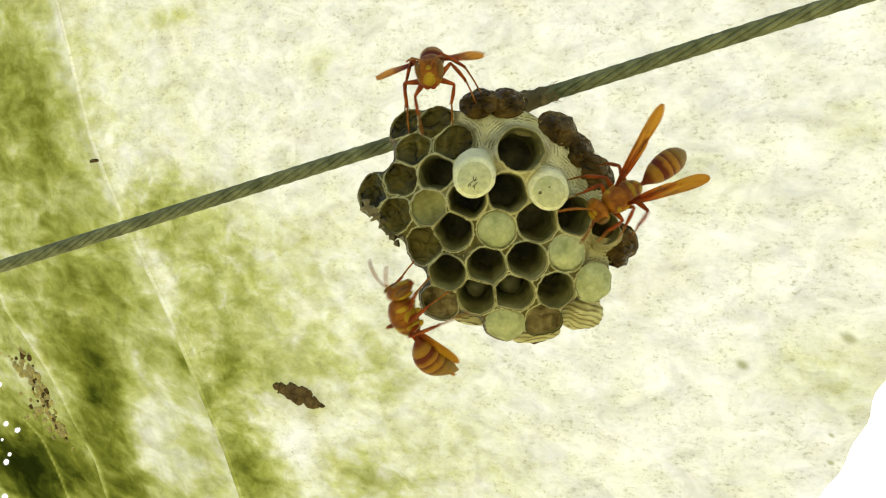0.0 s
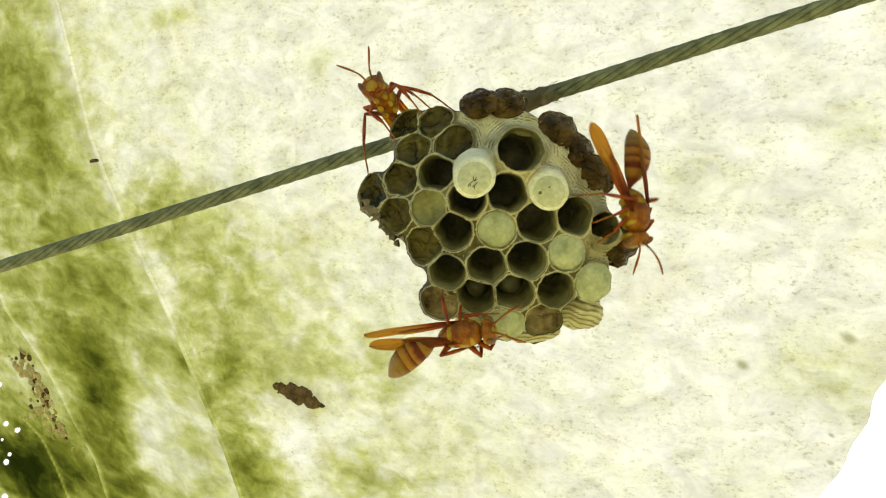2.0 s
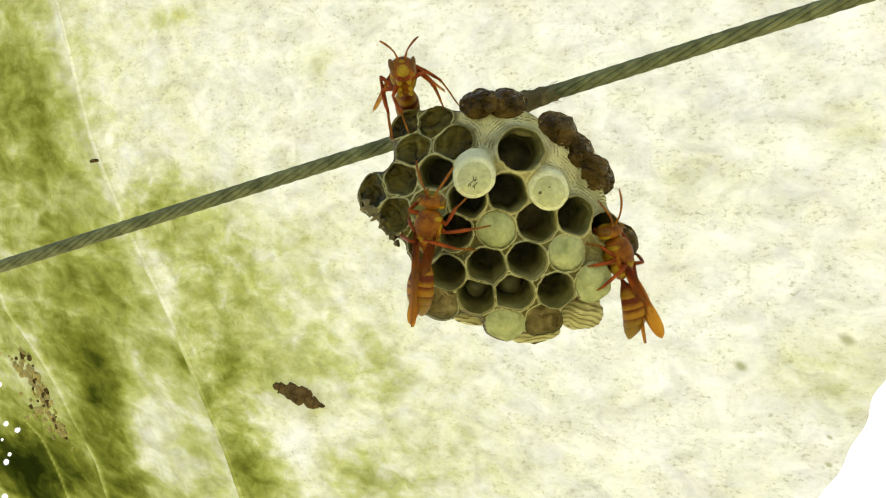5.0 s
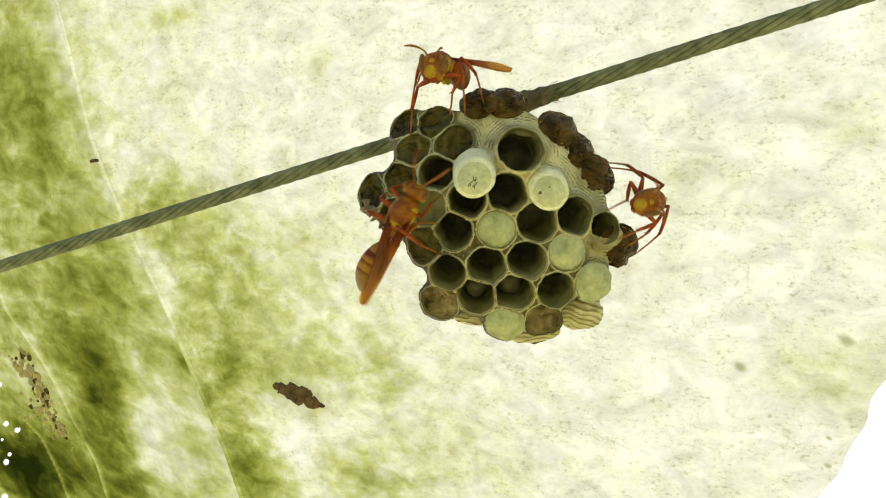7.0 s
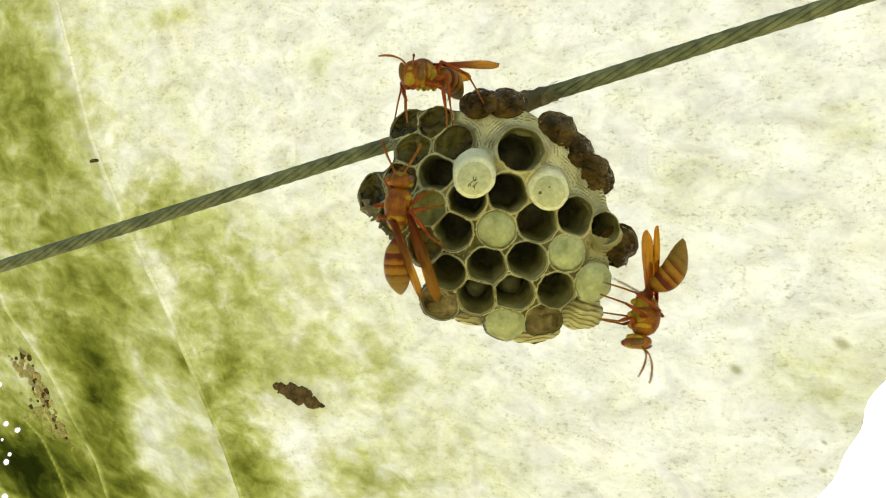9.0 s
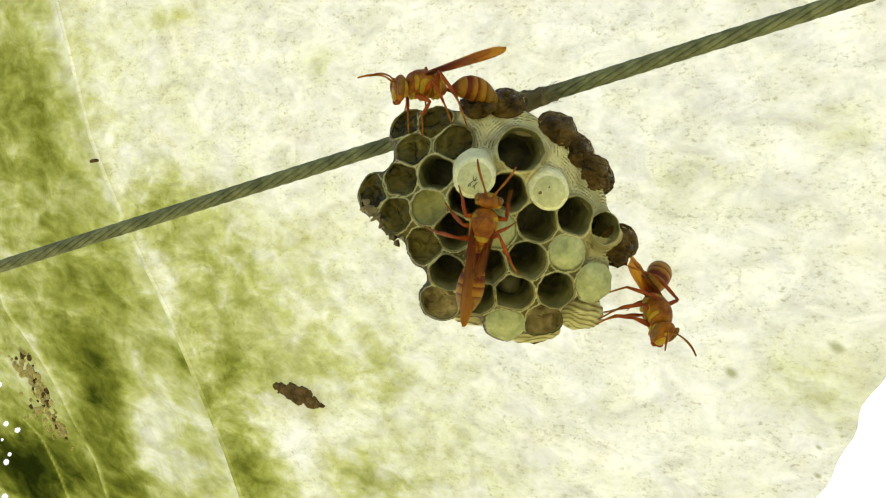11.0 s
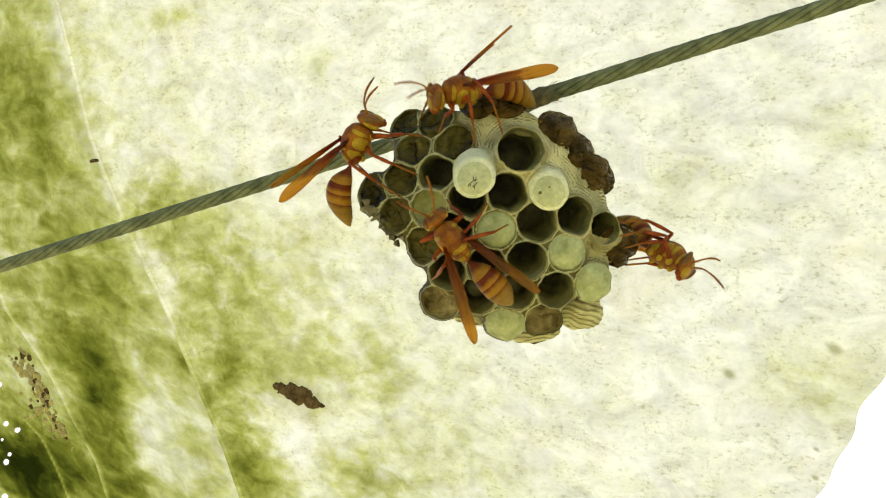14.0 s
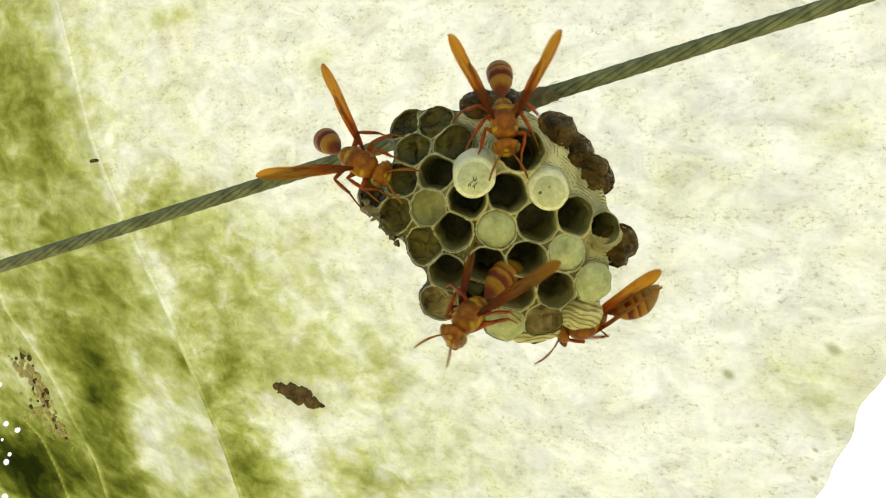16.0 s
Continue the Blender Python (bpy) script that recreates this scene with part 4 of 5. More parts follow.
def build_wasp():
    wasp = tagged(new("paper_wasp"), "rust-red and yellow paper wasp with amber wings", "wasp", "wasps of the nest")
    bm = lathe(bmesh.new(), smooth_profile(THORAX, 4), 24)
    thorax = part("thorax", bm, AMBER, wasp)
    for name, cx, ca, rx, ra, mat in (("scutum", 1.05, 90, 1.75, 56, AMBER), ("scutellum", -1.25, 90, 0.48, 50, YELLOW), ("hind_plate", -2.1, 90, 0.34, 50, AMBER),
                                      ("rear_plate", -3.0, 52, 0.52, 34, YELLOW), ("rear_plate", -3.0, 128, 0.52, 34, YELLOW),
                                      ("collar", 3.2, 90, 0.42, 100, AMBER)):
        part(name, plate(bmesh.new(), cx, ca, rx, ra), mat, thorax)
    for side in (0, 180):
        flip = lambda a: a if side == 0 else 180 - a
        part("side_plate", plate(bmesh.new(), 0.80, flip(-16), 1.22, 38), YELLOW, thorax)
        part("side_plate", plate(bmesh.new(), -1.60, flip(-8), 0.92, 38), YELLOW, thorax)
        part("side_plate", plate(bmesh.new(), 2.55, flip(10), 0.40, 42), YELLOW, thorax)
        part("side_plate", plate(bmesh.new(), 2.2, flip(-62), 0.42, 14), AMBER, thorax)
    # head, facing forward and a little down
    bm = bmesh.new()
    ball(bm, (0.75, 0, -0.70), (1.05, 2.05, 2.25), 20, 14, Euler((0, radians(-8), 0)).to_matrix().to_4x4())
    tube(bm, [(-0.7, 0, 0.05), (0.3, 0, -0.1)], [0.6, 0.9], 10)
    head = part("head", bm, AMBER, wasp, m=pose(4.35 * MM, 0, 0.0))
    head.matrix_basis = head.matrix_basis @ Matrix.Scale(1.17, 4)
    bm = bmesh.new()
    ball(bm, (1.45, 0, -1.45), (0.46, 1.12, 1.25), 16, 8)
    part("face_shield", bm, YELLOW, head, "bright yellow face")
    bm = bmesh.new()
    ball(bm, (1.38, 0, 0.0), (0.4, 0.6, 0.5), 12, 7)
    part("brow", bm, YELLOW, head)
    for s in (1, -1):
        bm = bmesh.new()
        ball(bm, (1.0, 1.60 * s, -0.45), (0.66, 0.52, 1.6), 14, 10, Euler((radians(-10 * s), 0, radians(12 * s))).to_matrix().to_4x4())
        part("eye", bm, EYE_BROWN, head, "dark brown compound eye")
        bm = bmesh.new()
        ball(bm, (0.28, 1.5 * s, -0.8), (0.52, 0.52, 1.35), 12, 8)
        part("cheek", bm, YELLOW, head)
        bm = bmesh.new()
        ball(bm, (1.15, 0.55 * s, -2.75), (0.5, 0.62, 0.42), 10, 6, Euler((radians(25 * s), 0, 0)).to_matrix().to_4x4())
        part("mandible", bm, RUST, head)
        bm = bmesh.new()
        tube(bm, [(1.5, 0.5 * s, 0.25), (2.1, 0.75 * s, 0.8), (2.75, 1.05 * s, 1.25), (4.0, 1.75 * s, 1.5), (5.3, 2.4 * s, 1.4), (6.6, 2.9 * s, 1.05)], [0.15, 0.18, 0.13, 0.18, 0.19, 0.12], 7, 4)
        part("antenna", bm, AMBER, head, "slender amber antenna")
    # banded belly of overlapping plates
    prof = smooth_profile(BELLY, 6)
    abdomen = None
    start = 0.0
    joint = pose(-4.0 * MM, 0, -0.8 * MM)
    for k, end in enumerate(BELLY_END):
        rows = []
        steps = 7
        for n in range(steps + 1):
            x = -(start + (end - start) * n / steps)
            ry, rz, z = body_at(prof, x)
            lip = 0.07 * (n / steps) if k < 5 else 0.0
            rows.append((x, ry + lip, rz + lip, z))
        if k < 5:
            ry, rz, z = body_at(prof, -end)
            rows.append((-end, ry - 0.05, rz - 0.05, z))
        bm = lathe(bmesh.new(), rows, 24)
        if k == 0:
            abdomen = part("abdomen", bm, BELLY_ROOT, wasp, m=joint)
        else:
            part("belly_plate", bm, BANDS[k - 1], abdomen)
        start = end - 0.12
    # wings: folded fore wing over a shorter hind wing, hinged at the shoulder
    for s in (1, -1):
        for name, outline, lift in (("fore_wing", ((0, 0.22, -0.25), (-2, 0.5, -0.4), (-5, 0.85, -0.65), (-9, 1.05, -1.0), (-12.6, 1.2, -1.3), (-15.4, 1.05, -1.25), (-17.0, 0.65, -0.75), (-17.6, 0.15, -0.15)), 0.0),
                                    ("hind_wing", ((-1.2, 0.2, -0.3), (-3.5, 0.3, -0.8), (-6.5, 0.3, -1.1), (-9.5, 0.1, -1.2), (-11.2, -0.4, -0.8)), -0.28)):
            rows = smooth_profile(outline, 4)
            bm = bmesh.new()
            tops, lows = [], []
            for x, a, b in rows:
                line = []
                for q in range(7):
                    y = a + (b - a) * q / 6
                    z = lift + 0.35 * math.sin(math.pi * q / 6) * min(1, -x / 5) + 0.10 * math.sin(q * 2.6) + 0.02 * x
                    line.append(Vector((x, y * s, z)))
                tops.append([bm.verts.new(p * MM) for p in line])
                lows.append([bm.verts.new((p - Vector((0, 0, 0.05))) * MM) for p in line])
            for g, flip in ((tops, 0), (lows, 1)):
                for a, b in zip(g, g[1:]):
                    for q in range(6):
                        f = (a[q], a[q + 1], b[q + 1], b[q])
                        bm.faces.new(f[::-1] if flip else f)
            n = len(tops)
            loop = [(i, 0) for i in range(n)] + [(n - 1, q) for q in range(1, 7)] + [(i, 6) for i in range(n - 2, -1, -1)] + [(0, q) for q in range(5, 0, -1)]
            for (i, q), (i2, q2) in zip(loop, loop[1:] + loop[:1]):
                bm.faces.new((tops[i][q], tops[i2][q2], lows[i2][q2], lows[i][q]))
            if name == "fore_wing":
                for k in range(2):  # ribs of the leading edge
                    tube(bm, [(x, (a - 0.02 - k * 0.42) * s, 0.08 + 0.02 * x) for x, a, b in rows[:-4]], [0.09 - 0.002 * i for i in range(len(rows) - 4)], 5)
                wing = part("wing_left" if s > 0 else "wing_right", bm, WING, wasp, m=pose(WING_AT[0] * MM, WING_AT[1] * s * MM, WING_AT[2] * MM))
            else:
                part(name, bm, WING, wing)
    # legs: each bone lies along its own x axis, from its joint
    for name, (hip, rest, tucked, bones) in LEGS.items():
        for s in (1, -1):
            bm = bmesh.new()
            ball(bm, (-0.1, 0.1 * s, 0.1), (0.68, 0.60, 0.95), 12, 8)
            leg = part(name + ("_left" if s > 0 else "_right"), bm, YELLOW, wasp, m=pose(hip[0] * MM, hip[1] * s * MM, hip[2] * MM))
            a, b, c = bones
            bm = bmesh.new()
            tube(bm, [(-0.1, 0, 0), (0.25 * a, 0, 0.12), (0.6 * a, 0, 0.10), (a, 0, 0)], [0.32, 0.56, 0.48, 0.29], 9, 4)
            part("thigh", bm, RUST, leg)
            bm = bmesh.new()
            tube(bm, [(-0.1, 0, 0), (0.5 * b, 0, 0.06), (b, 0, 0)], [0.24, 0.37, 0.26], 8, 4)
            tube(bm, [(0.9 * b, 0, -0.1), (b + 0.35, 0.1, -0.45)], [0.09, 0.03], 5)
            tube(bm, [(0.9 * b, 0, -0.1), (b + 0.35, -0.1, -0.35)], [0.09, 0.03], 5)
            part("shin", bm, RUST, leg)
            bm = bmesh.new()
            tube(bm, [(-0.1, 0, 0), (0.45 * c, 0, 0.05), (0.62 * c, 0, 0.02), (0.8 * c, 0, -0.04), (c, 0, 0.0)], [0.20, 0.17, 0.17, 0.16, 0.11], 7, 3)
            tube(bm, [(0.97 * c, 0, 0), (c + 0.25, 0.22, -0.05)], [0.08, 0.03], 5)
            tube(bm, [(0.97 * c, 0, 0), (c + 0.25, -0.22, -0.05)], [0.08, 0.03], 5)
            part("foot", bm, AMBER, leg)
    return wasp


build_ground()
build_haze()
SHEETING, LOOSE = build_sheeting()
build_crumbs()
build_cable()
NEST = build_nest()
WASP_TOP = build_wasp()
WASP_RIGHT = copy_thing(WASP_TOP, Matrix())
WASP_LEFT = copy_thing(WASP_TOP, Matrix())
WASP_FLYER = copy_thing(WASP_TOP, Matrix())


# ---- what moves ----
def stance(x, y, z, ahead, back):
    """A wasp's pose: its middle in mm on the site, the way its head points and the way its back faces, on the site's axes."""
    f = Vector(ahead).normalized()
    u = Vector(back)
    u = (u - f * u.dot(f)).normalized()
    s = u.cross(f)
    m = Matrix((f, s, u)).transposed().to_4x4()
    m.translation = Vector((x, y, z)) * MM
    return SITE @ m


def limb(wasp, name):
    return next(o for o in wasp.children if o.name.split(".")[0] == name)


def act(wasp, rows, beat=()):
    """Keys a wasp and its joints. Rows: seconds, place, way ahead, way of the back, belly's bend down and to its left, left and right wing's spread, their lift (one for both, or one each).
    beat: from and to which second it beats its wings."""
    walk(wasp, [(r[0], stance(*r[1], r[2], r[3])) for r in rows])
    walk(limb(wasp, "abdomen"), [(r[0], pose(-4.0 * MM, 0, -0.8 * MM, 0, -r[4][0], -r[4][1])) for r in rows])
    for name, s, k in (("wing_left", 1, 0), ("wing_right", -1, 1)):
        spot = [c * MM for c in WING_AT]
        hinge = lambda spread, lift: Matrix.Translation((spot[0], spot[1] * s, spot[2])) @ Euler((0, 0, radians(-(spread - 6) * s))).to_matrix().to_4x4() @ Euler((radians(-46 * s), radians(lift + 4 * s), 0)).to_matrix().to_4x4()
        keys = [(r[0], hinge(r[5][k], r[5][2 + k] if len(r[5]) > 3 else r[5][2])) for r in rows if not (beat and beat[0] < r[0] < beat[1])]
        if beat:
            n = int((beat[1] - beat[0]) * FPS)
            keys += [(beat[0] + (b + 1) / FPS, hinge(96, 6 + 48 * math.sin(2 * math.pi * (b + 1) / 3))) for b in range(n - 1)]
            keys.sort(key=lambda e: e[0])
        walk(limb(wasp, name), keys)
    for side in (1, -1):
        for number, name in enumerate(LEGS):
            tread(wasp, name, side, number, beat)


def standing_places():
    """Points of the comb's outside on which a foot can hold, in mm on the site."""
    spots = []
    for o in NEST.children_recursive:
        kind = o.name.split(".")[0]
        if kind not in ("comb_web", "paper_tube", "blister", "silk_cap", "cell", "cable_wrap"):
            continue
        co = np.empty(len(o.data.vertices) * 3)
        o.data.vertices.foreach_get("co", co)
        co = co.reshape(-1, 3) / MM
        spots.append(co[::3] if kind == "comb_web" else co[:320:2] if kind == "cell" else co[::2])
    return np.concatenate(spots)


def body_path(wasp):
    """The wasp's pose on the site at each tenth of a second."""
    keys = wasp.animation_data
    curves = {(c.data_path, c.array_index): c for c in keys.action.layers[0].strips[0].channelbag(keys.action_slot).fcurves}
    home = SITE.inverted()
    for k in range(161):
        f = frame(k / 10)
        q = wasp.rotation_quaternion.copy()
        for n in range(4):
            q[n] = curves["rotation_quaternion", n].evaluate(f)
        p = Vector([curves["location", n].evaluate(f) for n in range(3)])
        yield k / 10, home @ Matrix.LocRotScale(p, q.normalized(), None)


def bone(a, b, hinge):
    """The pose of a bone from a towards b, with its side along the hinge."""
    x = (b - a).normalized()
    z = x.cross(hinge).normalized()
    m = Matrix((x, z.cross(x), z)).transposed().to_4x4()
    m.translation = a * MM
    return m


def tread(wasp, name, side, number, beat):
    """Keys a leg: its foot holds on to the comb and steps on when the body has gone ahead; where there is nothing to hold it hangs free."""
    hip, rest, tucked, (thigh, shin, foot) = LEGS[name]
    flip = lambda p: Vector((p[0], p[1] * side, p[2]))
    hip, rest, tucked = flip(hip), flip(rest), flip(tucked)
    leg = limb(wasp, name + ("_left" if side > 0 else "_right"))
    reach = 0.93 * (thigh + shin + foot)
    held, last = None, None
    rows = ([], [], [])
    for t, m in body_path(wasp):
        into = m.inverted()
        mm = lambda p: (m @ (p * MM)) / MM
        body = lambda p: (into @ (p * MM)) / MM
        flying = beat and beat[0] <= t <= beat[1] - 0.05
        want = mm(rest)
        d = PLACES - np.array(want)
        near = Vector(PLACES[(d * d).sum(1).argmin()])
        if flying or (near - mm(hip)).length > reach:
            held, aim = None, tucked if flying else rest.lerp(tucked, 0.5)
        else:
            if held is None or (held - near).length > 2.4 + 0.4 * ((number + (side > 0)) % 2) or (held - mm(hip)).length > reach:
                held = near
            aim = body(held)
        if last is not None and (aim - last).length > 3.2:
            aim = last + (aim - last).normalized() * 3.2
        last = aim
        # the ankle stands over the toe, the knee out and up
        to = aim - hip
        ankle = to + ((-to).normalized() * 0.75 + Vector((0, 0.25 * side, 0.55))).normalized() * foot
        far = ankle.length
        if far > 0.985 * (thigh + shin):
            ankle *= 0.985 * (thigh + shin) / far
        elif far < abs(shin - thigh) + 0.4:
            ankle *= (abs(shin - thigh) + 0.4) / max(far, 0.01)
        far = ankle.length
        way = ankle / far
        up = Vector((-0.25 if name == "fore_leg" else 0.0, 0.95 * side, 1.0))
        up = (up - way * up.dot(way)).normalized()
        x = (thigh * thigh - shin * shin + far * far) / (2 * far)
        knee = way * x + up * math.sqrt(max(0.0, thigh * thigh - x * x))
        hinge = up.cross(way).normalized()
        for row, a, b in zip(rows, (Vector(), knee, ankle), (knee, ankle, to)):
            row.append((t, bone(a, b, hinge)))
    for child in leg.children:
        walk(child, rows[("thigh", "shin", "foot").index(child.name.split(".")[0])])


PLACES = standing_places()


def motions():
    # the loose panel of the sheeting swings on the line where it meets the fixed one
    line = (HINGE_B - HINGE_A).normalized()
    swing = lambda a: Matrix.Translation(HINGE_A * MM) @ Matrix.Rotation(radians(a), 4, line) @ Matrix.Translation(-HINGE_A * MM)
    walk(LOOSE, [(t, swing(a)) for t, a in ((0, 0.00), (0.5, -0.27), (1, -1.08), (1.5, 0.27), (2, 0.00), (2.5, 0.00), (3, 1.19), (3.5, 1.08), (4, 0.27), (6.5, -0.97), (7.5, -1.19), (8, -1.51), (8.5, -1.78), (9, -2.59), (11.5, -4.59), (12.5, -4.97), (13.5, -5.13), (15, -5.13), (15.5, -5.40), (16, -5.40))])
    act(WASP_TOP, [
        (0, (-2.3, 33, -9), (-0.05, -0.1, 1), (-0.1, 1, 0.1), (-25, 0), (34, 40, 0)),
        (0.5, (-1.5, 32.8, -9), (0.35, 0.35, 0.85), (-0.2, 0.85, -0.4), (-5, 0), (-3, 24, -8)),
        (1, (-10.3, 29.5, -14), (-0.15, 0.5, 0.82), (-0.1, 0.82, -0.5), (10, 0), (42, 24, 0)),
        (1.5, (-9.5, 29.9, -14), (0.02, 0.6, 0.78), (-0.1, 0.75, -0.6), (0, 0), (3, 26, 0)),
        (2, (-11.3, 28.4, -16), (-0.4, 0.5, 0.75), (-0.3, 0.7, -0.6), (0, 0), (7, 5, 0)),
        (2.5, (-11.8, 28.3, -16), (-0.35, 0.55, 0.75), (-0.5, 0.45, -0.7), (0, 0), (1, 3, 0)),
        (3, (-11.7, 28.7, -16), (-0.25, 0.6, 0.75), (-0.5, 0.5, -0.7), (0, 0), (1, 3, 0)),
        (3.5, (-12.2, 28.4, -16), (-0.5, 0.5, 0.7), (-0.4, 0.4, -0.8), (0, 0), (1, 3, 0)),
        (4, (-12.1, 27.3, -16), (-0.3, 0.55, 0.78), (-0.45, 0.55, -0.7), (0, 0), (1, 5, 0)),
        (4.2, (-11.4, 29.6, -16), (-0.25, 0.6, 0.75), (-0.45, 0.6, -0.6), (0, 0), (1, 5, 0)),
        (4.8, (-8.4, 31.4, -13), (-0.1, 0.45, 0.88), (-0.2, 0.85, -0.4), (0, 0), (20, 20, 5)),
        (5.5, (-4.1, 32.8, -10), (0.2, 0.15, 0.95), (0, 1, -0.1), (0, 0), (34, 26, 12)),
        (6.3, (0.2, 33, -9), (0.5, -0.05, 0.85), (0, 1, 0.1), (0, 0), (40, 22, 22)),
        (6.5, (-1.5, 33.3, -9), (0, -0.15, 1), (0, 1, 0.15), (0, 0), (44, 44, 10)),
        (7, (-0.3, 32.8, -5), (-0.27, 0.05, 0.96), (0.1, 1, 0.1), (-12, 0), (32, -1, 2)),
        (7.5, (-1.4, 33, -9), (-0.15, 0.18, 0.96), (0, 1, -0.2), (10, 0), (30, 28, -12)),
        (8, (-3, 32.7, -9), (-0.05, 0.1, 1), (0, 1, 0), (45, 0), (32, 32, 3)),
        (8.5, (-4.1, 33, -9), (-0.35, 0.3, 0.88), (0.05, 0.95, -0.3), (0, 0), (30, -3, -4)),
        (9, (-3.3, 32.1, -9), (-0.42, 0.05, 0.9), (0.05, 1, 0), (-8, 0), (28, -5, 6)),
        (9.2, (-2.8, 33.2, -9), (-0.35, 0.1, 0.92), (0.05, 1, 0), (8, 0), (20, -5, 2)),
        (9.8, (-2.8, 32.6, -9), (-0.7, 0.05, 0.7), (0.05, 1, 0.1), (10, 0), (8, 7, 8)),
        (10.6, (-3.2, 31.1, -9), (-0.9, 0, 0.4), (0, 1, 0.1), (5, 0), (7, 7, 14)),
        (11.3, (-3.2, 30, -9), (-0.95, -0.08, 0.3), (-0.05, 1, 0.1), (8, 0), (3, 24, 14, 24)),
        (11.5, (-3.3, 30.8, -9), (-0.98, -0.02, 0.2), (0, 1, 0.1), (-14, 0), (3, 24, 14, 24)),
        (12, (-2.5, 32.2, -9), (-0.95, 0.2, 0.2), (0.2, 0.97, 0.1), (2, 0), (3, 22, 24, 26)),
        (12.5, (-2, 32.6, -9), (-0.95, 0.2, 0.2), (0.2, 0.97, 0.1), (-20, 0), (3, 40, 22, 38)),
        (13, (-1.6, 32.6, -9), (-0.95, 0.2, 0.2), (0.2, 0.97, 0.1), (-20, 0), (3, 44, 22, 44)),
        (13.5, (-0.2, 32.6, -9), (-0.95, 0.18, 0.2), (0.2, 0.97, 0.1), (-14, 0), (3, 40, 20, 34)),
        (14, (3.5, 29, -7), (-0.9, -0.15, 0.35), (0, 0.85, 0.5), (8, 0), (26, 33, 9, 25)),
        (14.3, (6, 25.1, -3), (-0.6, -0.65, 0.3), (-0.25, 0.55, 0.8), (18, 0), (34, 30, 12)),
        (14.5, (7.5, 24, 0), (-0.3, -0.92, 0.25), (0, 0.3, 0.95), (28, 10), (44, 26, 10)),
        (15, (7.7, 22.1, 0), (-0.15, -0.95, 0.25), (0, 0.3, 0.95), (24, 4), (42, 11, 10)),
        (15.5, (12.6, 22.9, 0), (-0.2, -0.94, 0.28), (0, 0.3, 0.95), (28, 0), (50, 24, 10)),
        (16, (10.8, 23.2, 0), (0.05, -0.95, 0.28), (0, 0.3, 0.95), (28, 0), (38, 31, 10)),
    ])
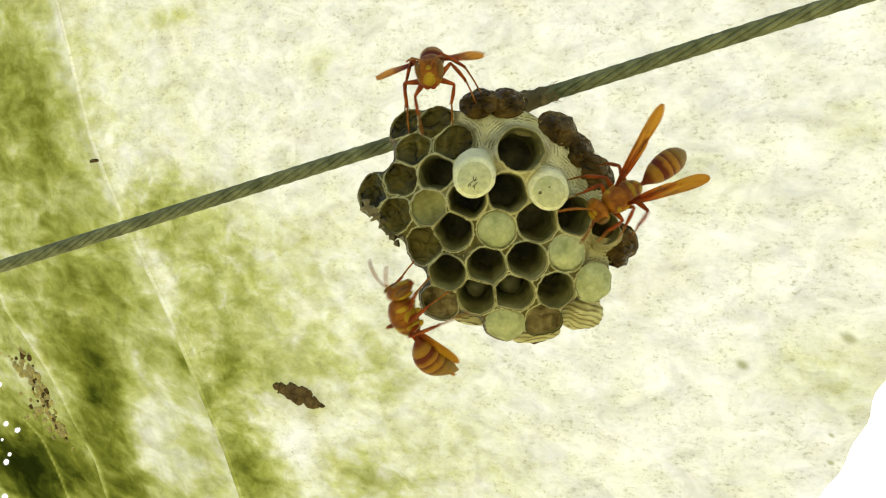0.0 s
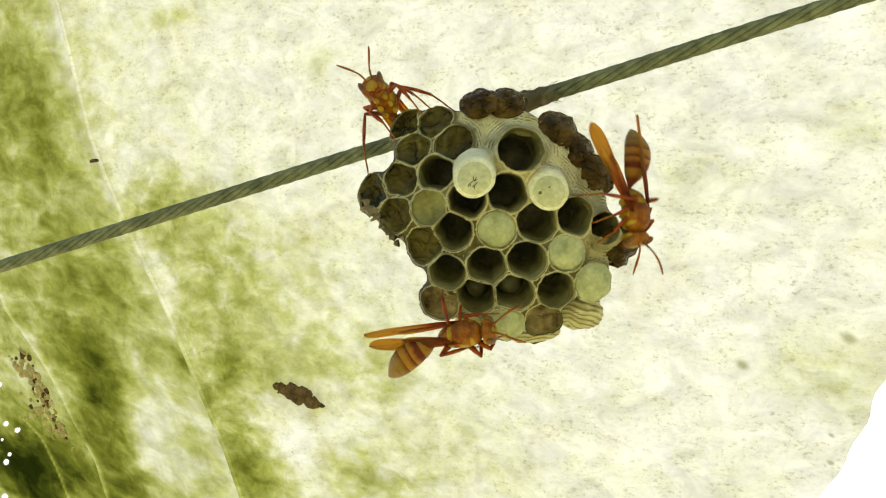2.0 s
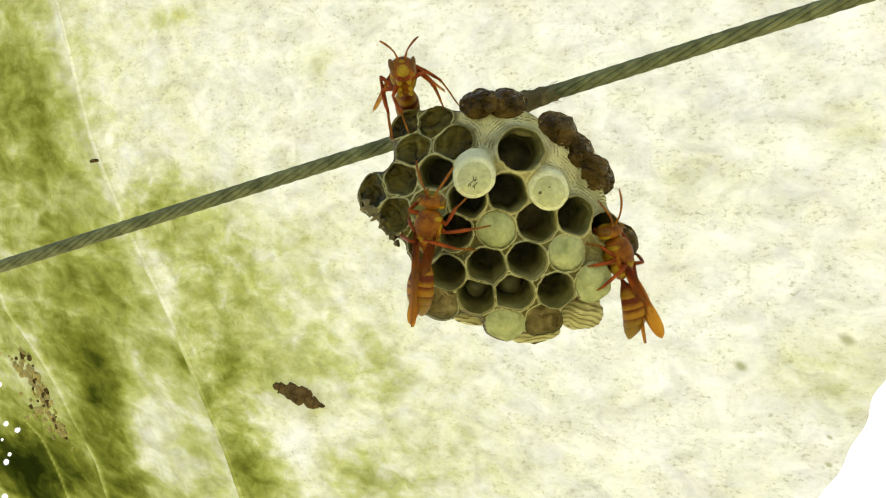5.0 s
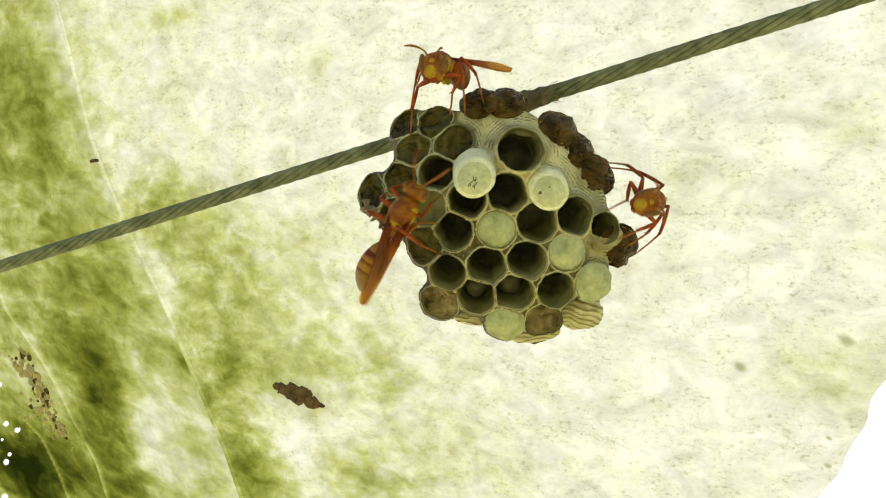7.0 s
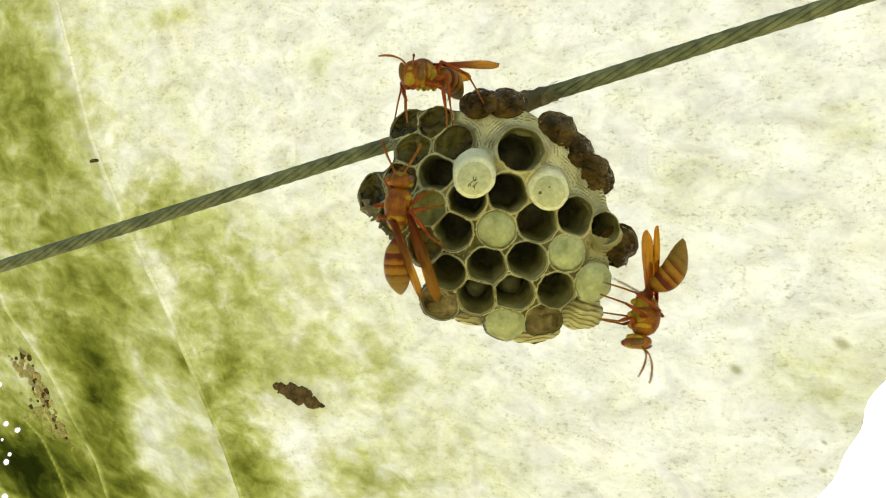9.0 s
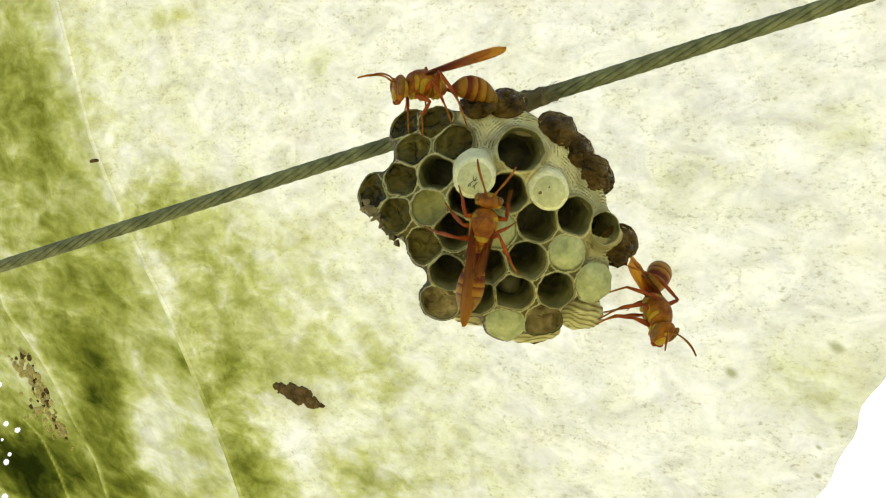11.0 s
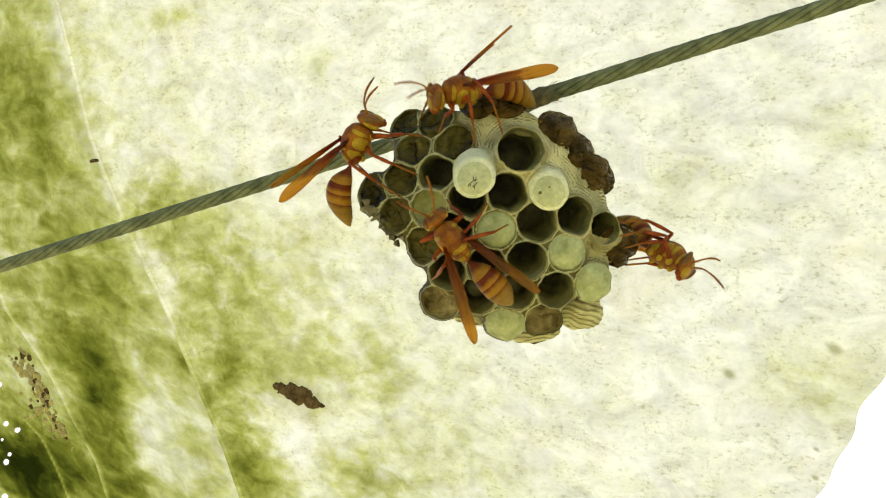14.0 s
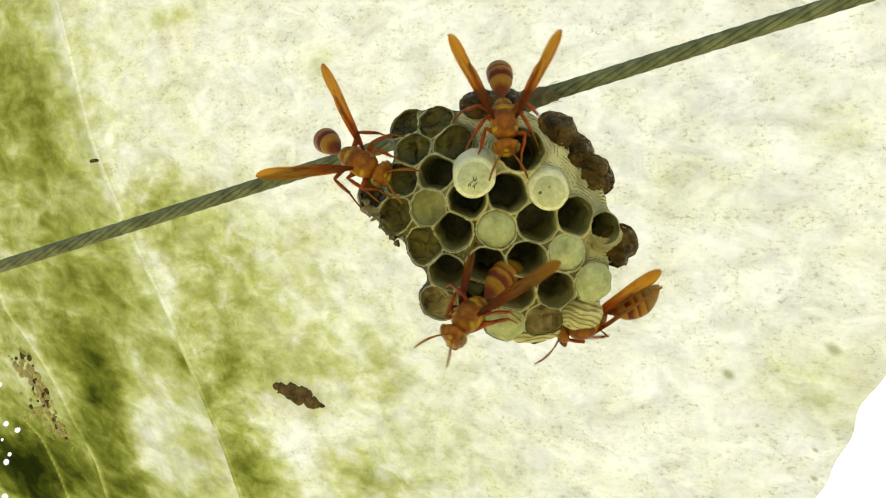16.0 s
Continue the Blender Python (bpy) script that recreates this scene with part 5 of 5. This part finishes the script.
    act(WASP_RIGHT, [
        (0, (31.9, 9.5, 0), (-0.83, -0.5, 0.2), (0.05, 0.2, 1), (0, -6), (34, 38, 50)),
        (0.5, (23.6, 10.6, 4), (-0.97, -0.15, 0.1), (0, 0.1, 1), (0, 0), (1, 3, 4)),
        (1, (19.8, 15, 5), (-0.95, -0.3, 0.1), (0, 0.2, 1), (0, -5), (9, -5, 6)),
        (1.2, (21.1, 15, 5), (-0.6, -0.75, 0.15), (0, 0.2, 1), (5, 0), (1, 5, 6)),
        (1.5, (24.3, 14, 4), (0, -0.94, 0.3), (-0.05, 0.3, 0.95), (24, 0), (-3, 24, 8)),
        (2, (34.4, 7, -3), (0.1, -0.97, 0.2), (0.5, 0.1, 0.85), (-10, 14), (-3, 33, 8)),
        (2.5, (35, -9.4, -5), (-0.35, -0.9, 0.2), (0.75, -0.15, 0.6), (-42, 0), (-3, 3, -8)),
        (3, (26.7, -14.8, -5), (-0.65, -0.7, 0.2), (0.5, -0.5, 0.65), (-26, 12), (-4, 24, 0)),
        (3.5, (30.4, -15.5, -4), (-0.3, -0.75, 0.6), (0.5, -0.3, 0.75), (-15, 0), (-3, -2, 0)),
        (4, (23, -19.3, -6), (-0.98, 0.05, 0.1), (0, -0.6, 0.75), (0, 6), (-26, 26, 8)),
        (4.2, (28.7, -13.3, -6), (-0.8, 0.3, 0.45), (0.1, -0.5, 0.8), (0, 14), (-3, 22, 6)),
        (4.6, (30.9, -6.1, -6), (-0.4, 0.8, 0.35), (0.5, -0.1, 0.8), (0, 6), (-3, 3, 5)),
        (5.4, (33.5, 4.2, -6), (-0.25, 0.92, 0.2), (0.7, 0.1, 0.6), (-10, 0), (-3, -3, 2)),
        (6.3, (34.1, 14.5, -7), (-0.38, 0.88, 0.2), (0.75, 0.3, 0.45), (-14, 0), (-3, -1, -6)),
        (6.5, (37.4, 14.1, -7), (-0.05, 0.95, 0.2), (0.85, 0.05, 0.42), (-38, 0), (-3, -3, -20)),
        (6.73, (37.6, 11.3, -7), (-0.22, 0.6, 0.77), (0.97, 0.03, 0.25), (-19, 0), (0, 0, -10)),
        (7, (37.9, 8.6, -7), (-0.15, -0.05, 0.98), (0.95, 0.2, 0.1), (0, 0), (3, 3, 0)),
        (7.27, (38.2, 6.6, -7.5), (-0.47, 0.11, 0.88), (-0, 0.99, -0.12), (-2, 0), (-4, -4, -5)),
        (7.5, (38.6, 4.6, -8), (-0.62, -0.2, 0.74), (-0.72, 0.1, -0.62), (-4, 0), (-4, -4, -10)),
        (7.67, (39, 2.8, -7.5), (-0.33, -0.34, 0.88), (-0.36, 0.91, 0.22), (-9, 0), (0, -5, -7)),
        (7.8, (39.3, 1.1, -7), (-0.3, -0.65, 0.7), (0.55, 0.45, 0.2), (-14, 0), (-3, 1, -4)),
        (8, (41.1, -3.1, -6), (0.18, -0.82, 0.5), (0.7, 0.1, 0.65), (-34, 0), (-3, 7, -8)),
        (8.5, (38.8, -10.3, -6), (-0.05, -0.95, 0.25), (0.8, 0, 0.55), (-46, 0), (-3, 1, -8)),
        (9, (36.8, -11.8, -6), (-0.15, -0.95, 0.2), (0.85, -0.05, 0.45), (-44, 0), (-1, -3, -8)),
        (9.2, (32.9, -11.5, -6), (-0.55, -0.78, 0.2), (0.65, -0.4, 0.5), (-34, 0), (-3, -1, -2)),
        (9.9, (35.6, -11.5, -6), (-0.15, -0.93, 0.3), (0.7, 0, 0.6), (-30, 0), (-3, -1, -4)),
        (10.7, (38.8, -10.9, -7), (0.15, -0.75, 0.6), (0.5, 0.4, 0.65), (-18, 24), (-3, -3, -6)),
        (11.3, (39.6, -10.9, -8), (0.2, -0.58, 0.75), (0.35, 0.6, 0.6), (-4, 50), (-5, -5, -10)),
        (11.5, (40.8, -7.3, -8), (0.22, -0.5, 0.82), (0.3, 0.7, 0.6), (0, 62), (-5, -5, -10)),
        (11.73, (40.2, -5.1, -8), (-0.06, -0.12, 0.99), (-0.34, 0.93, 0.09), (-4, 31), (-1, -1, -11)),
        (12, (39.7, -2.9, -8), (-0.5, 0.08, 0.86), (-0.5, 0.5, -0.5), (-8, 0), (-4, -4, -12)),
        (12.27, (40.1, -3, -9), (0.21, 0.41, 0.89), (0.26, 0.85, -0.45), (-26.5, 0), (6, 6, -4)),
        (12.5, (40.5, -3.2, -10), (0.68, -0.18, 0.68), (0.45, 0.1, -0.88), (-45, 0), (30, 30, 4)),
        (13, (40, -2, -10), (0.7, -0.06, 0.7), (0.42, 0.05, -0.9), (-45, 0), (28, 28, 4)),
        (13.3, (39.3, 0.1, -8), (0.3, 0.35, 0.88), (0.65, 0.4, -0.55), (-10, 0), (20, 20, 0)),
        (13.5, (39.9, 3.3, -8), (-0.1, 0.48, 0.86), (0.7, 0.6, -0.3), (0, 0), (-1, 5, -6)),
        (14, (41.4, -0.9, -10), (0.62, -0.36, 0.68), (0.55, 0.6, -0.5), (-20, 0), (20, 1, 0)),
        (14.5, (40.2, 0.3, -10), (0.5, -0.65, 0.55), (0.6, 0.4, -0.55), (-20, 0), (20, 1, 0)),
        (14.8, (38, -6.1, -8), (0.1, -0.92, 0.35), (0.7, 0.2, 0.5), (-20, 0), (-1, -1, -4)),
        (15, (36, -12.7, -6), (-0.3, -0.9, 0.2), (0.8, -0.15, 0.5), (-38, 0), (-1, -3, -8)),
        (15.3, (34.5, -12.9, -7), (-0.4, -0.87, 0.2), (0.75, -0.25, 0.52), (-26, 0), (-1, 1, -4)),
        (15.5, (31.7, -12.3, -8), (-0.5, -0.82, 0.2), (0.65, -0.4, 0.6), (-12, 0), (-3, 9, 2)),
        (16, (27.5, -14.2, -16), (-0.92, -0.36, 0), (0.15, -0.5, 0.82), (0, 2), (-20, 26, 8)),
    ])
    act(WASP_LEFT, [
        (0, (-6.9, -12.5, -6), (-0.3, 0.85, 0.35), (-0.85, -0.2, 0.45), (14, 0), (-3, -3, -26)),
        (0.5, (-0.5, -5.6, 2), (0.62, 0.75, 0.15), (-0.1, 0.1, 1), (0, 0), (1, 1, 4)),
        (0.73, (-2.8, -8.6, -1), (0.71, 0.51, 0.48), (-0.69, 0.63, 0.36), (2, 0), (-2, -2, -1)),
        (1, (-5, -11.6, -4), (0.4, 0.5, 0.75), (-0.2, 0.75, -0.55), (4, 0), (-5, -5, -6)),
        (1.27, (-2.6, -12.8, -4.5), (0.67, 0.38, 0.64), (0.72, -0.15, -0.67), (-16, 0), (0, 0, -9)),
        (1.5, (-0.3, -13.9, -5), (0.62, 0.1, 0.78), (0.05, -0.8, 0.15), (-36, 0), (-2, -2, -12)),
        (1.73, (1.3, -14.5, -2.5), (0.8, 0.27, 0.54), (-0.32, -0.56, 0.77), (-18, -13), (-2, -4, -5)),
        (2, (2.9, -15.1, 0), (0.95, 0.15, 0.25), (-0.1, 0.3, 0.95), (0, -26), (5, 1, 2)),
        (2.27, (0.7, -14.1, -2), (0.74, 0.19, 0.64), (-0.57, 0.69, 0.45), (3, -13), (-3, -5, -5)),
        (2.5, (-1.5, -13.1, -4), (0.4, 0.42, 0.8), (-0.35, 0.7, -0.1), (6, 0), (-4, -4, -12)),
        (2.73, (-3.7, -10.6, -4), (0.15, 0.88, 0.45), (-0.99, 0.15, 0.02), (-6, 0), (0, 0, -17)),
        (3, (-5.9, -8, -4), (-0.45, 0.85, 0.25), (-0.75, -0.35, 0.55), (-18, 0), (-3, -3, -22)),
        (3.5, (-0.5, -8.2, 2), (0.6, 0.76, 0.15), (-0.1, 0.1, 1), (0, 0), (0, 0, 4)),
        (4, (2.7, -1.9, 4), (0.75, 0.62, 0.15), (-0.1, 0.1, 1), (0, 0), (12, -3, 4)),
        (4.2, (2.9, 2.1, 4), (0.47, 0.87, 0.15), (-0.1, 0.1, 1), (0, 0), (5, -1, 4)),
        (4.8, (-0.9, 3.1, 3), (0.2, 0.95, 0.15), (-0.2, 0, 0.95), (0, 0), (-1, -1, 4)),
        (5.6, (-7.4, 3.1, 0), (-0.25, 0.92, 0.15), (-0.4, 0, 0.9), (0, 0), (-3, 3, 4)),
        (6.3, (-11.7, 2.8, -2), (-0.52, 0.82, 0.2), (-0.5, -0.3, 0.8), (-8, 4), (-22, 38, 4)),
        (6.5, (-12.2, 1.3, -3), (-0.5, 0.8, 0.25), (-0.6, -0.4, 0.65), (-12, 6), (-30, 46, 4)),
        (7, (-7.5, 5.6, 1), (0.5, 0.83, 0.15), (-0.1, 0.1, 1), (0, 0), (-10, 8, 4)),
        (7.5, (3.7, 6.6, 5), (0.97, 0.2, 0.1), (0, 0.1, 1), (0, -13), (26, -1, 6)),
        (8, (-2.7, 5.8, 3), (0.93, -0.35, 0.1), (0, 0.1, 1), (0, 0), (-2, 0, 5)),
        (8.3, (-3.5, 4.9, 3), (0.72, 0.6, 0.2), (0, 0.1, 1), (0, 6), (-3, 3, 4)),
        (8.5, (-5.1, 4.1, 2), (0.3, 0.86, 0.38), (-0.1, -0.2, 1), (4, 16), (-5, 24, 2)),
        (9, (-8, 6.9, 0), (0.08, 0.97, 0.15), (-0.1, 0.1, 1), (0, -6), (-20, 30, 5)),
        (9.2, (-6.4, 10.8, 1), (0.15, 0.96, 0.15), (-0.1, 0.1, 1), (0, 6), (-1, 9, 4)),
        (9.8, (-1.9, 7.5, 4), (0.2, 0.95, 0.15), (0, 0.1, 1), (0, 0), (-1, 3, 4)),
        (10.6, (4, 3.7, 5), (0.2, 0.95, 0.15), (0, 0.1, 1), (0, 0), (-1, 1, 4)),
        (11.3, (7.7, 1.4, 5), (0.18, 0.96, 0.15), (0, 0.1, 1), (0, 0), (1, 1, 4)),
        (11.5, (7.3, -1.1, 5), (-0.42, 0.88, 0.18), (0, 0.1, 1), (0, 0), (-5, 3, 4)),
        (12, (4, -1.3, 5), (-0.72, 0.66, 0.15), (0, 0.1, 1), (0, 0), (-16, 24, 5)),
        (12.5, (4.8, -0.2, 5), (-0.63, 0.76, 0.15), (0, 0.1, 1), (0, 0), (-12, 20, 5)),
        (13, (7, 0.9, 5), (-0.53, 0.83, 0.15), (0, 0.1, 1), (0, 0), (-20, 26, 5)),
        (13.5, (10, -0.5, 5), (-0.25, 0.95, 0.15), (0, 0.1, 1), (0, -6), (-1, 28, 5)),
        (14, (1.9, 1.1, 5), (-0.62, 0.77, 0.15), (0, 0.1, 1), (0, -7), (29, 21, 5)),
        (14.3, (4.5, -1.7, 5), (-0.78, 0.6, 0.12), (0, 0.1, 1), (0, -10), (33, 3, 5)),
        (14.5, (5.3, -3.5, 5), (-0.86, 0.5, 0.1), (0, 0.1, 1), (0, -14), (37, 0, 5)),
        (15, (8.2, -7, 6), (-0.85, -0.1, 0.5), (0, 0.1, 1), (0, 0), (37, -1, 6)),
        (15.3, (9.7, -7.7, 6), (-0.6, -0.45, 0.6), (-0.1, 0.35, 0.9), (0, 0), (22, 7, 6)),
        (15.5, (10.1, -8.7, 6), (-0.15, -0.66, 0.7), (0, 0.55, 0.8), (0, 0), (7, 7, 6)),
        (16, (4.9, -11.2, 3), (-0.58, -0.65, 0.48), (-0.1, 0.5, 0.85), (0, 0), (30, 32, 8)),
    ])
    act(WASP_FLYER, [
        (0, (-176.2, 2.2, -8), (0.97, 0.1, 0.1), (0, 1, 0.2), (0, 0), (80, 80, 10)),
        (10.5, (-150, 4.3, -8), (0.97, 0.1, 0.1), (0, 1, 0.2), (0, 0), (80, 80, 10)),
        (11, (-105, 5.9, -8), (0.97, 0.1, 0.1), (0, 1, 0.2), (0, 0), (80, 80, 10)),
        (11.3, (-83.9, 6.7, -8), (0.95, -0.05, 0.2), (0.1, 1, 0.2), (-4, 0), (80, 80, 10)),
        (11.5, (-71.1, 5.1, -6), (0.94, 0.18, 0.2), (-0.15, 1, 0.2), (4, 0), (80, 80, 10)),
        (11.7, (-77.7, 16.3, -6), (0.94, -0.2, 0.2), (0.2, 1, 0.2), (0, 0), (80, 80, 10)),
        (12, (-62.9, 10.1, -6), (0.95, 0.06, 0.2), (0, 1, 0.2), (-10, 0), (80, 80, 10)),
        (12.3, (-52.8, 16.5, -6), (0.96, 0, 0.2), (0, 1, 0.2), (-2, 0), (80, 80, 10)),
        (12.5, (-54.5, 17.8, -6), (0.96, -0.03, 0.2), (0, 1, 0.2), (-4, 0), (80, 80, 10)),
        (12.7, (-45.3, 21.9, -6), (0.96, -0.03, 0.2), (0, 1, 0.2), (-6, 0), (80, 80, 10)),
        (13, (-55, 27.6, -6), (0.95, -0.14, 0.2), (0.1, 1, 0.2), (-4, 0), (80, 80, 10)),
        (13.1, (-40.7, 25, -6), (0.95, -0.05, 0.2), (0, 1, 0.2), (-4, 0), (80, 80, 10)),
        (13.2, (-35.7, 27.2, -6), (0.95, -0.08, 0.2), (0, 1, 0.2), (-4, 0), (80, 80, 10)),
        (13.3, (-34.7, 26.2, -6), (0.95, -0.08, 0.2), (0, 1, 0.2), (-4, 0), (80, 80, 10)),
        (13.4, (-31.9, 22.5, -6), (0.95, -0.16, 0.2), (0.1, 1, 0.2), (-4, 0), (80, 80, 10)),
        (13.5, (-20.4, 17.1, -7), (0.96, 0.1, 0.2), (-0.05, 1, 0.2), (-4, 0), (80, 80, 10)),
        (13.6, (-16, 17.3, -8), (0.5, 0.8, 0.25), (-0.75, 0.5, 0.35), (20, 0), (50, 50, 14)),
        (13.7, (-16.2, 18.6, -8), (0.35, 0.88, 0.28), (-0.85, 0.38, 0.32), (15, 0), (7, 7, 24)),
        (14, (-16.1, 19.3, -8), (0.42, 0.86, 0.28), (-0.85, 0.42, 0.3), (10, 0), (5, 5, 28)),
        (14.3, (-16.1, 19.2, -7), (0.58, 0.62, 0.45), (-0.65, 0.5, 0.55), (14, -20), (26, 20, 18)),
        (14.5, (-15.7, 18.7, -6), (0.76, 0.32, 0.5), (-0.3, 0.35, 0.85), (15, -38), (37, 27, 10)),
        (15, (-15.1, 16.1, -5), (0.82, -0.45, 0.28), (0, 0.2, 0.97), (42, -10), (38, 38, 12)),
        (15.3, (-14.2, 15.9, -5), (0.86, -0.4, 0.28), (0, 0.2, 0.97), (38, -10), (36, 36, 12)),
        (15.5, (-13.6, 15.6, -5), (0.9, -0.3, 0.28), (0, 0.2, 0.97), (35, -10), (34, 34, 12)),
        (16, (-15.6, 16, -5), (0.85, -0.45, 0.28), (0, 0.2, 0.97), (40, 18), (42, 42, 12)),
    ], (10.5, 13.55))


motions()
